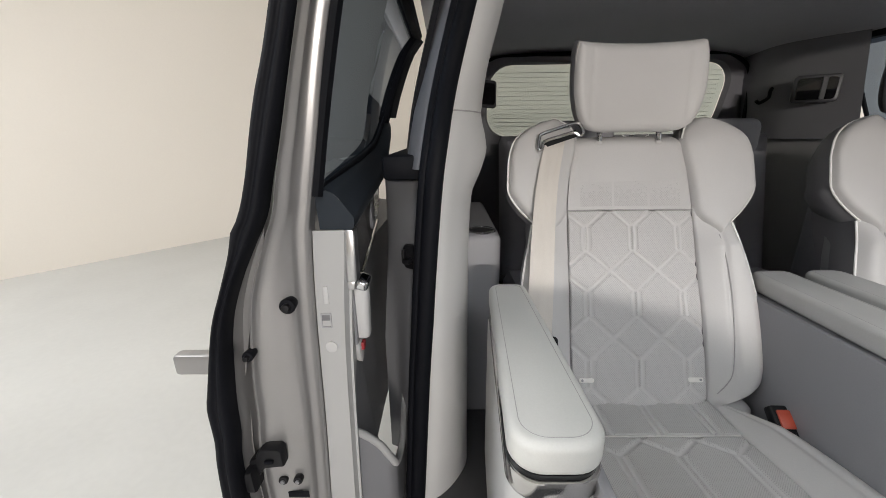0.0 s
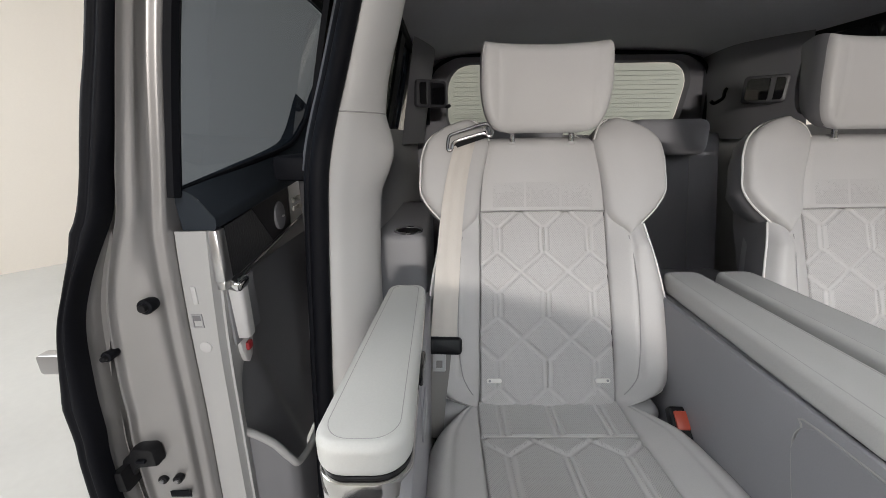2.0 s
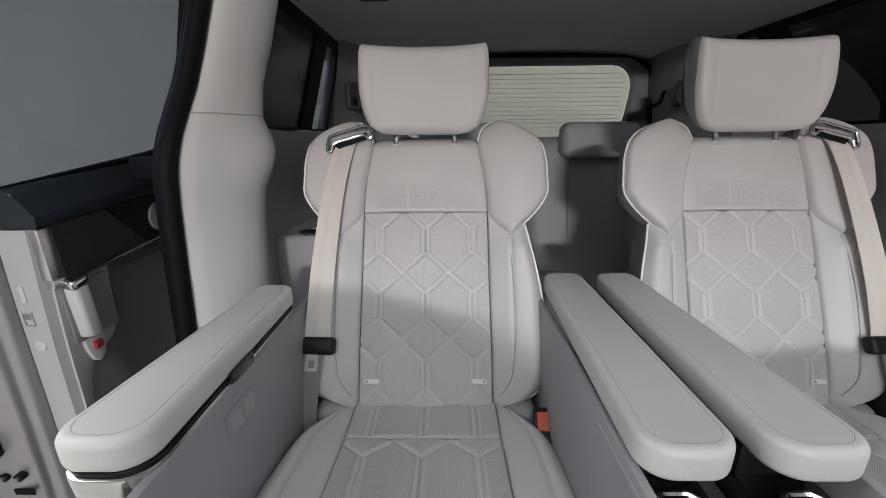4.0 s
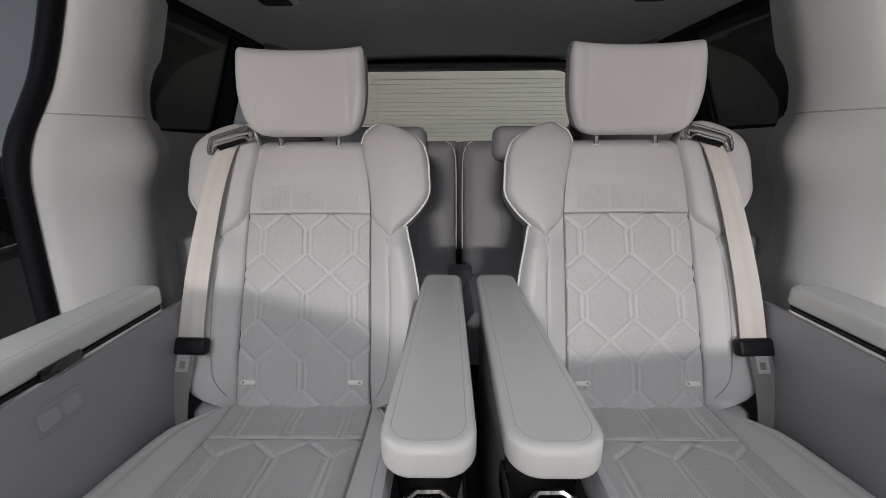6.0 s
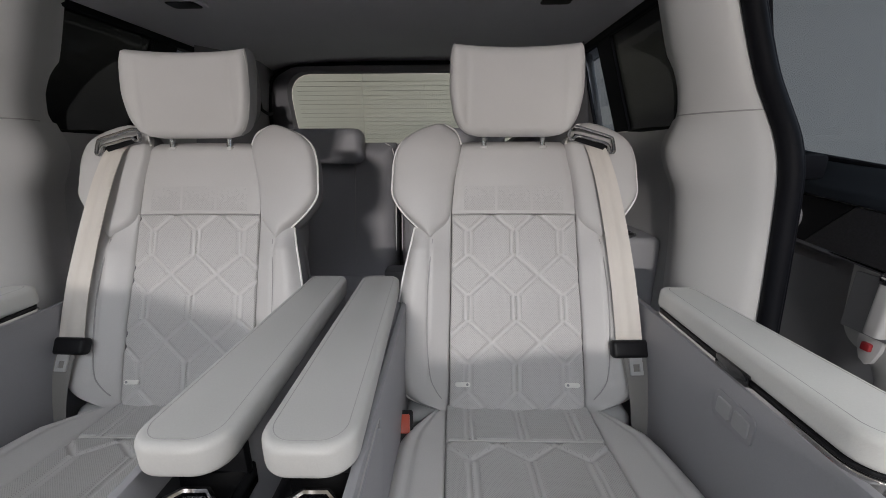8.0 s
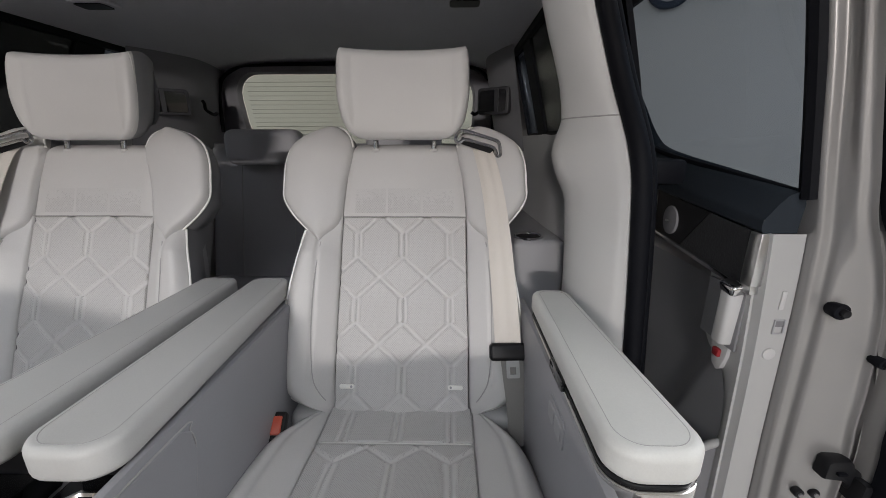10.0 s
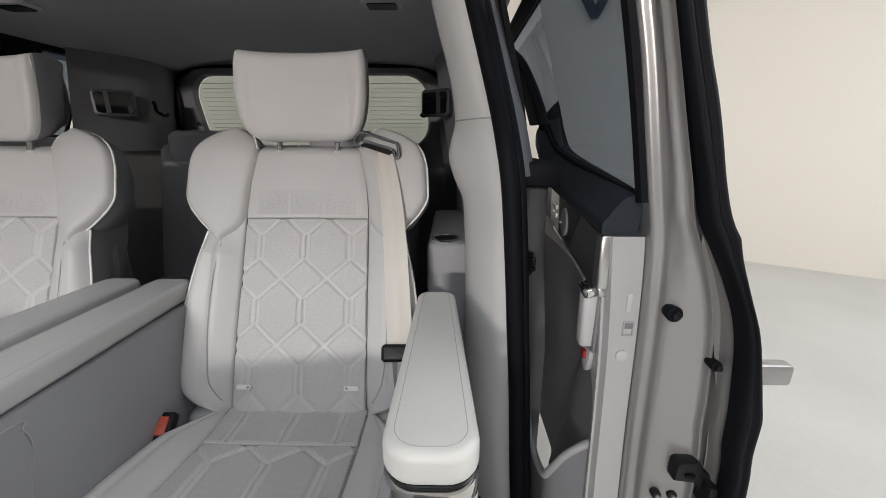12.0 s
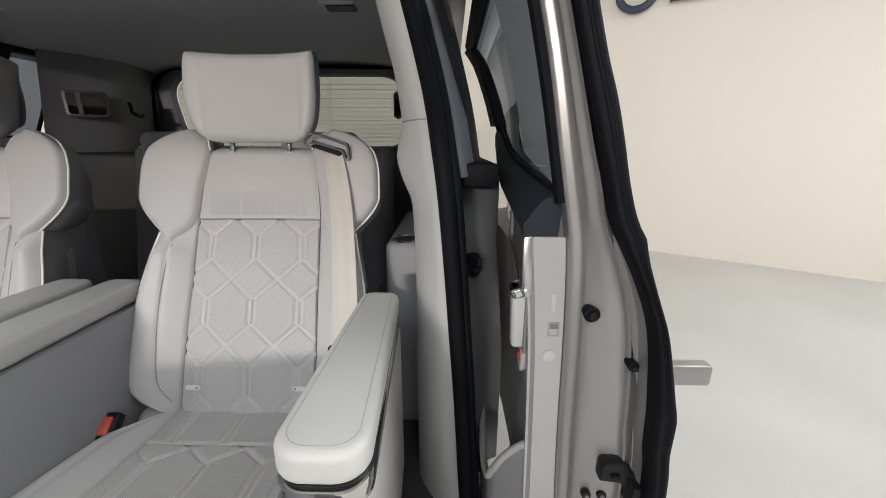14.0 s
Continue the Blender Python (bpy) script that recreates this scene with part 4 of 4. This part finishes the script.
# ---- third row ----
def rear_seat(s):
    cx = 0.31 * s
    seat = thing("rear_bench_seat", (cx, 1.5, 0.40), "shaded grey leather third-row seat with a soft headrest", "seat", "third-row seats")

    def back(u, t):
        x = (2 * u - 1) * 0.295
        z = 0.66 + 0.63 * t
        d = min(0.295 - abs(x), 1.29 - z)
        return Vector((cx + x, 1.62 + 0.24 * (z - 0.66) + round_edge(d, 0.05) - 0.02 * math.cos(math.pi * x / 0.6) , z))
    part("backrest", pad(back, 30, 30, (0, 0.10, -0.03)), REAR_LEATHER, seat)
    for k in (-1, 1):
        line = [(cx + k * 0.12, 1.605 + 0.24 * (z - 0.66) - 0.017, z) for z in (0.70, 0.9, 1.1, 1.2)]
        part("back_seam", tube(line, 0.002, 6), SEAM, seat)
    pipe = [(cx - s * 0.25, 1.79, 1.287), (cx - s * 0.275, 1.785, 1.27), (cx - s * 0.292, 1.775, 1.22), (cx - s * 0.296, 1.755, 1.1), (cx - s * 0.296, 1.72, 0.95), (cx - s * 0.296, 1.69, 0.80)]
    part("back_piping", tube(pipe, 0.003, 6), PIPING, seat, "pale piping")
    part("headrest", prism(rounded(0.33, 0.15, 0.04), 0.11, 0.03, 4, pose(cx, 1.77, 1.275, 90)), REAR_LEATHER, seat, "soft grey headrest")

    def base(u, t):
        x = (2 * u - 1) * 0.295
        y = 1.18 + 0.45 * t
        d = min(0.295 - abs(x), y - 1.18)
        return Vector((cx + x, y, 0.72 - round_edge(d, 0.05) - 0.02 * t))
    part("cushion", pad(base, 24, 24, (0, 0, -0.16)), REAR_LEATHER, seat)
    part("base", box(cx - 0.25, cx + 0.25, 1.24, 1.7, 0.40, 0.57, 0.01), DARK_TRIM, seat)


for side in (-1, 1):
    rear_seat(side)
holder = thing("centre_latch_box", (0, 1.60, 0.62), "dark grey latch box between the rear seats", "latch box")
part("case", box(-0.055, 0.055, 1.56, 1.66, 0.62, 0.74, 0.01), DARK_TRIM, holder)
part("stand", box(-0.045, 0.045, 1.58, 1.66, 0.40, 0.625, 0.005), DARK_TRIM, holder)


# ---- sliding doors ----
EDGE_IN = [(0.30, 1.112), (0.60, 1.098), (0.80, 1.089), (1.0, 1.083), (1.15, 1.074), (1.20, 1.065), (1.30, 1.045), (1.40, 1.025), (1.50, 1.0), (1.66, 0.955)]
SEAL_A = [(0.30, 1.190), (0.60, 1.203), (0.72, 1.208), (0.80, 1.206), (0.85, 1.199), (0.90, 1.197), (0.95, 1.192), (1.0, 1.186), (1.05, 1.177), (1.10, 1.160), (1.15, 1.137), (1.20, 1.113), (1.25, 1.101), (1.30, 1.086), (1.40, 1.057), (1.50, 1.028), (1.66, 0.980)]
SEAL_B = [(0.30, 1.218), (0.60, 1.228), (0.72, 1.233), (0.80, 1.230), (0.85, 1.225), (0.90, 1.226), (0.94, 1.218), (1.0, 1.204), (1.05, 1.192), (1.10, 1.174), (1.15, 1.158), (1.18, 1.152), (1.195, 1.142), (1.25, 1.125), (1.30, 1.114), (1.35, 1.101), (1.40, 1.084), (1.50, 1.055), (1.66, 1.005)]
SEAL_Y = [(0.30, 0.460), (1.0, 0.463), (1.10, 0.472), (1.20, 0.487), (1.35, 0.500), (1.66, 0.510)]


def pad_rise(y):
    """How far the padded sill has climbed at a place along the door."""
    return curve(y, [(0.58, 0.0), (0.78, 0.026), (0.93, 0.046), (1.02, 0.064), (1.09, 0.105), (1.18, 0.185), (1.30, 0.26)])


def sliding_door(s):
    door = thing("sliding_door", (s * 1.12, 1.1, 0.30), "open champagne sliding door with grey trim panel and tinted window", "door", "sliding doors")

    def v3(x, y, z):
        return Vector((s * x, y, z))

    def flange(u, t):
        z = 0.30 + 1.36 * t
        a, b = curve(z, EDGE_IN), curve(z, SEAL_A)
        w = b - a
        f = curve(z, SEAL_Y)
        deep = curve(z, [(0.30, 1.0), (1.12, 1.0), (1.24, 0.35), (1.66, 0.3)])
        plan = [(a, 0.590), (a + 0.0005, 0.562), (a + 0.004, 0.557), (a + 0.017, 0.553), (a + 0.021, 0.543), (a + 0.50 * w, 0.532), (a + 0.76 * w, 0.524), (a + 0.80 * w, 0.515), (a + 0.84 * w, 0.517), (a + 0.87 * w, 0.517 + 0.022 * deep), (a + 0.93 * w, 0.517 + 0.022 * deep), (a + 0.96 * w, 0.512), (b, f + 0.030)]
        k = u * (len(plan) - 1)
        keys = range(len(plan))
        return v3(curve(k, [(i, plan[i][0]) for i in keys]), curve(k, [(i, plan[i][1]) for i in keys]), z)
    part("edge_flange", sheet(flange, 72, 60), PAINT, door, "champagne metallic door edge")

    def seal(u, t):
        z = 0.30 + 1.36 * t
        a, b = curve(z, SEAL_A) - 0.004, curve(z, SEAL_B)
        ang = math.pi * (1 - u)
        swell = math.sin(ang) ** 0.6 * (1 - 0.30 * math.exp(-(((u - 0.55) / 0.10) ** 2)))
        return v3((a + b) / 2 + (b - a) / 2 * math.cos(ang), curve(z, SEAL_Y) + 0.030 * (1 - swell) * (1 - 0.8 * u), z)
    part("edge_seal", sheet(seal, 28, 90), RUBBER, door, "black rubber edge seal with a double lip")

    def skin(u, t):
        z = 0.30 + 0.88 * t
        return v3(curve(z, SEAL_B) - 0.012 + 0.018 * min(1, u * 3), 0.520 + 1.075 * u, z)
    part("outer_skin", pad(skin, 12, 30, v3(-0.02, 0, 0)), PAINT, door, "champagne metallic outer skin")
    part("window_strip", box(s * 1.140, s * 1.162, 0.55, 1.58, 1.180, 1.197, 0.003), BLACK, door, "black window strip")
    # pane and its frame

    def glass_x(z):
        return curve(z, EDGE_IN) - 0.012

    def pane(u, t):
        y = 0.590 + (1.12 + 0.37 * t - 0.590) * u
        base = 1.212 + pad_rise(y)
        z = base + (1.635 - base) * t
        return v3(glass_x(z) + 0.012, y, z)
    glass = facing(part("window", sheet(pane, 10, 10), GLASS, door, "grey tinted window"), (0, 0.5, 1.3))
    frame_line = [pane(0, 0.0), pane(0, 0.33), pane(0, 0.66), pane(0, 1)]
    part("front_frame", tube([p + v3(0.002, -0.014, 0) for p in frame_line], 0.014, 8), RUBBER, door, "black window frame")
    part("pane_bead", tube([pane(u / 12, 0) + v3(-0.004, 0, 0.006) for u in range(13)], 0.006, 8), RUBBER, glass, "black glass bead")
    back_line = [pane(1, 0.0), pane(1, 0.15), pane(1, 0.4), pane(1, 0.7), pane(1, 1)]
    part("rear_frame", tube([p + v3(0, 0.015, 0) for p in back_line], 0.016, 8), RUBBER, door, "black window frame")
    part("rear_corner_cover", pad(lambda u, t: pane(1, t) + v3(-0.020 * u, 0.01 + 0.12 * u, 0.01), 6, 10, v3(0.012, 0, 0)), RUBBER, door, "black rear window corner")
    part("top_frame", tube([pane(u, 1) for u in (0, 0.3, 0.6, 1)], 0.022, 8), RUBBER, door, "black window frame")

    # trim: padded sill, decor strip, panel

    def sill(u, t):
        y = 0.580 + 0.62 * t
        prof = [(1.066, 1.222), (1.052, 1.221), (1.036, 1.215), (1.014, 1.187), (1.006, 1.175), (1.0065, 1.164), (1.012, 1.157), (1.062, 1.157)]
        k = u * (len(prof) - 1)
        keys = range(len(prof))
        out = 0.035 * max(0.0, y - 0.60)
        return v3(curve(k, [(i, prof[i][0]) for i in keys]) + out, y, curve(k, [(i, prof[i][1]) for i in keys]) + pad_rise(y) * (1 - 0.45 * u))
    part("sill_pad", sheet(sill, 24, 30), NAVY, door, "dark slate padded window sill")
    bm = bmesh.new()
    bm.faces.new([bm.verts.new(sill(i / 14, 0)) for i in range(15)])
    part("sill_end", bm, NAVY, door, "dark slate sill end", smooth=False)

    PANEL_X = [(0.30, 1.050), (0.60, 1.044), (0.75, 1.040), (0.93, 1.034), (1.05, 1.026), (1.157, 1.016)]

    def face(u, t):
        y = 0.590 + 1.0 * u
        z = 0.40 + 0.757 * t
        x = curve(z, PANEL_X) + 0.012 * math.sin(math.pi * min(1, u * 1.2)) + 0.02 * max(0, u - 0.7)
        if u > 0.05:
            step = curve(y + 0.45 * (z - 0.95), [(0.64, 0.0), (0.70, 0.022), (1.6, 0.026)])
            x += step if z < 1.04 else 0.016 + 0.10 * (y - 0.588)
        return v3(x, y, z)
    part("trim_panel", sheet(face, 60, 60), DOOR_SHADED, door, "moulded door panel with shade in its colour")
    FRONT = [(0.40, 0.625), (0.60, 0.632), (0.70, 0.622), (0.78, 0.618), (0.84, 0.628), (0.885, 0.655), (0.91, 0.690), (0.94, 0.703), (1.0, 0.706), (1.06, 0.706)]

    def front(u, t):
        z = 0.40 + 0.66 * t
        y = 0.5885 + (curve(z, FRONT) - 0.5885) * u
        return v3(curve(z, PANEL_X) - 0.004 + 0.012 * u * u, y, z)
    part("front_panel", pad(front, 16, 60, v3(0.02, 0, 0)), DOOR_PALE, door, "pale grey front panel")

    def end(u, t):
        z = 0.40 + 0.757 * t
        a, b = curve(z, PANEL_X), curve(z, EDGE_IN) - 0.001
        return v3(a + (b - a) * u, 0.590 - 0.016 * min(1, 12 * u), z)
    part("trim_end", sheet(end, 10, 30), DOOR_PALE, door, "pale grey panel end")
    part("chrome_strip", box(s * 1.008, s * 1.027, 0.578, 0.604, 1.066, 1.157, 0.004, 2), BRUSHED, door, "brushed chrome strip")

    def on_panel(y, z, lift=0.0):
        """A place on the leaning decor strip below the sill."""
        return v3(1.012 + 0.10 * (y - 0.588) + 0.08 * (1.157 - z) * 0.6 - lift, y, z)

    def decor_low(y):
        return 1.060 + 0.055 * (y - 0.60)

    def decor_top(y):
        return 1.155 + 0.5 * pad_rise(y)

    def strip_piece(low_0, low_1, top_0, top_1, lift):
        def f(u, t):
            y = (low_0 + (low_1 - low_0) * u) * (1 - t) + (top_0 + (top_1 - top_0) * u) * t
            return on_panel(y, decor_low(y) * (1 - t) + decor_top(y) * t, lift)
        return f
    part("mesh_decor", pad(strip_piece(0.606, 0.822, 0.606, 0.722, 0.004), 16, 10, v3(0.006, 0, 0)), MESH, door, "black woven-pattern decor panel")
    part("decor_rail", tube([on_panel(y, decor_low(y) - 0.003, 0.007) for y in (0.606, 0.68, 0.76, 0.84, 0.93, 1.0)], 0.0035, 6), CHROME, door, "thin chrome rail")
    gloss = part("speaker_panel", pad(strip_piece(0.825, 0.955, 0.725, 0.955, 0.0035), 8, 6, v3(0.006, 0, 0)), BLACK, door, "black speaker panel")
    cone = part("speaker_cone", cyl(on_panel(0.872, 1.120, 0.005), (s, -0.10, 0), 0.033, 0.008, 32, bevel=0.002), PILLAR_CLOTH, gloss, "dark round speaker")
    part("speaker_badge", box(s * 1.026, s * 1.030, 0.868, 0.878, 1.117, 1.121, 0.001), BRUSHED, cone)
    part("switch_plate", pad(strip_piece(0.958, 1.08, 0.958, 1.08, 0.004), 4, 4, v3(0.006, 0, 0)), BRUSHED, door, "aluminium switch plate")
    for i in range(3):
        for j in range(2):
            p = on_panel(0.985 + 0.024 * i, 1.115 + 0.022 * j, 0.006)
            part("switch_key", box(p.x - 0.003, p.x + 0.003, p.y - 0.007, p.y + 0.007, p.z - 0.006, p.z + 0.006, 0.001), TAG, door)
    # pull handle with its chrome cap and red marker
    grip = part("pull_handle", prism(rounded(0.028, 0.030, 0.009), 0.100, 0.003, 2, Matrix.Translation(v3(1.017, 0.622, 0.945)) @ pose(0, 0, 0, 3, -s * 2, 0)), TRIM, door, "pale pull handle")
    part("handle_cap", prism(rounded(0.031, 0.036, 0.008), 0.020, 0.006, 3, Matrix.Translation(v3(1.015, 0.618, 1.044)) @ pose(0, 0, 0, 10, -s * 18, 0)), CHROME, grip, "chrome cap")
    part("cap_arm", box(s * 1.014, s * 1.030, 0.584, 0.622, 1.050, 1.066, 0.003), BRUSHED, grip, "short chrome arm")
    part("red_marker", box(s * 1.018, s * 1.026, 0.626, 0.642, 0.908, 0.924, 0.002), MARKER_RED, grip, "dark red marker")
    part("marker_case", prism([(0.612, 0.945), (0.655, 0.945), (0.655, 0.915), (0.645, 0.888), (0.632, 0.880), (0.622, 0.888), (0.614, 0.915)], 0.010, 0.003, 2, Matrix(((0, 0, s, s * 1.024), (1, 0, 0, 0), (0, 1, 0, 0), (0, 0, 0, 1)))), TRIM, grip, "pale pointed release case")
    part("handle_recess", box(s * 1.022, s * 1.028, 0.598, 0.690, 0.935, 1.048, 0.003), DOOR_SHADED, door, "handle recess")
    # bottom pocket
    pocket = [v3(1.048, 0.598, 0.745), v3(1.030, 0.612, 0.722), v3(1.005, 0.630, 0.680), v3(0.985, 0.645, 0.630), v3(0.976, 0.670, 0.595), v3(0.976, 0.78, 0.580), v3(1.0, 1.05, 0.60)]
    part("pocket_rim", tube(pocket, 0.008, 10), DOOR_PALE, door, "pale door pocket rim")
    part("pocket_wall", sheet(lambda u, t: Vector(tuple(curve(u * 6, [(i, p[j]) for i, p in enumerate(pocket)]) for j in (0, 1))).to_3d() + Vector((0, 0, 0.42 + t * (curve(u * 6, [(i, p[2]) for i, p in enumerate(pocket)]) - 0.42))), 24, 6), DOOR_SHADED, door, "door pocket wall")
    # fittings on the edge
    for name, x, y, z, r in (("edge_buffer", 1.107, 0.533, 1.049, 0.0130), ("edge_plug", 1.170, 0.512, 0.974, 0.0090)):
        b = part(name, cyl(v3(x, y, z), (0, 1, 0), r, 0.022, 20, r2=r * 0.8, bevel=0.003), RUBBER, door, "black rubber buffer")
        part("buffer_core", cyl(v3(x, y - 0.013, z), (0, 1, 0), r * 0.5, 0.010, 16, bevel=0.002), BLACK, b)
    for x in (1.135, 1.162):
        sc = part("edge_screw", cyl(v3(x, 0.530, 0.700), (0, 1, 0), 0.0085, 0.012, 16, bevel=0.002), BLACK, door, "dark screw")
        part("screw_socket", cyl(v3(x, 0.523, 0.700), (0, 1, 0), 0.004, 0.003, 6), JAMB, sc)
    bracket = [(1.146, 0.752), (1.147, 0.782), (1.153, 0.788), (1.182, 0.790), (1.188, 0.784), (1.194, 0.770), (1.214, 0.762), (1.220, 0.754), (1.219, 0.722), (1.206, 0.718), (1.194, 0.722), (1.186, 0.742), (1.178, 0.748)]
    hold = Matrix(((s, 0, 0, 0), (0, 0, -1, 0.532), (0, 1, 0, 0), (0, 0, 0, 1)))
    stop = part("stop_bracket", prism(bracket, 0.026, 0.005, 2, hold), BLACK, door, "black plastic stop bracket")
    part("stop_foot", prism([(1.190, 0.716), (1.222, 0.716), (1.224, 0.756), (1.192, 0.760)], 0.046, 0.006, 2, hold), BLACK, stop)
    part("stop_tab", box(s * 1.160, s * 1.176, 0.500, 0.508, 0.764, 0.770, 0.002), RUBBER, stop)
    part("edge_slot", box(s * 1.120, s * 1.160, 0.5300, 0.5315, 0.655, 0.670, 0.001), RUBBER, door, "black slot in the door edge")
    hole = part("square_hole", join(*[box(s * a, s * b, 0.5715, 0.5745, c, d, 0) for a, b, c, d in ((1.057, 1.059, 0.986, 1.012), (1.073, 1.075, 0.986, 1.012), (1.059, 1.073, 1.010, 1.012), (1.059, 1.073, 0.986, 0.988))]), TRIM_LOW, door, "square clip hole", smooth=False)
    part("hole_face", box(s * 1.059, s * 1.073, 0.5728, 0.5740, 0.999, 1.010, 0), DARK_TRIM, hole, smooth=False)
    part("round_cap", cyl(v3(1.062, 0.5735, 0.948), (0, 1, 0), 0.0105, 0.004, 24, bevel=0.001), TRIM, door, "round trim cap")
    part("moulded_mark", box(s * 1.058, s * 1.066, 0.5720, 0.5745, 1.030, 1.062, 0.001), TRIM, door)
    part("outer_handle", box(s * 1.205, s * 1.298, 0.512, 0.536, 0.934, 0.970, 0.006, 2), PAINT, door, "champagne outer door handle")
    door.location.x += OFF
    return door


for side in (-1, 1):
    sliding_door(side)


# ---- lettering on the studio wall, as plain shapes ----
sign = thing("wall_sign", CORNER + TO_RIGHT * 5.3 + Vector((0, 0, 2.7)), "large dark blue-grey sign shapes on the studio wall", "sign")
ALONG = Matrix.Translation(CORNER + Vector((-0.0054, -0.0084, 0)) * 5) @ Matrix(((TO_RIGHT.x, 0, -TO_RIGHT.y * -1, 0), (TO_RIGHT.y, 0, -TO_RIGHT.x, 0), (0, 1, 0, 0), (0, 0, 0, 1)))
wedge = [(4.47, 3.12), (4.60, 3.12), (4.72, 2.90), (4.84, 3.12), (4.95, 3.12), (4.76, 2.76), (4.68, 2.76)]
part("sign_wedge", prism(wedge, 0.03, 0, 1, ALONG), SIGN, sign, smooth=False)
loop_pts = [ALONG @ Vector((5.29 + 0.19 * math.cos(a), 2.95 + 0.17 * math.sin(a), 0.015)) for a in [i * math.pi / 8 for i in range(16)]]
part("sign_ring", tube(loop_pts, 0.042, 8, True, sub=2), SIGN, sign)
part("sign_bar", prism([(5.62, 2.80), (6.0, 2.80), (6.0, 2.87), (5.62, 2.87)], 0.03, 0, 1, ALONG), SIGN, sign, smooth=False)
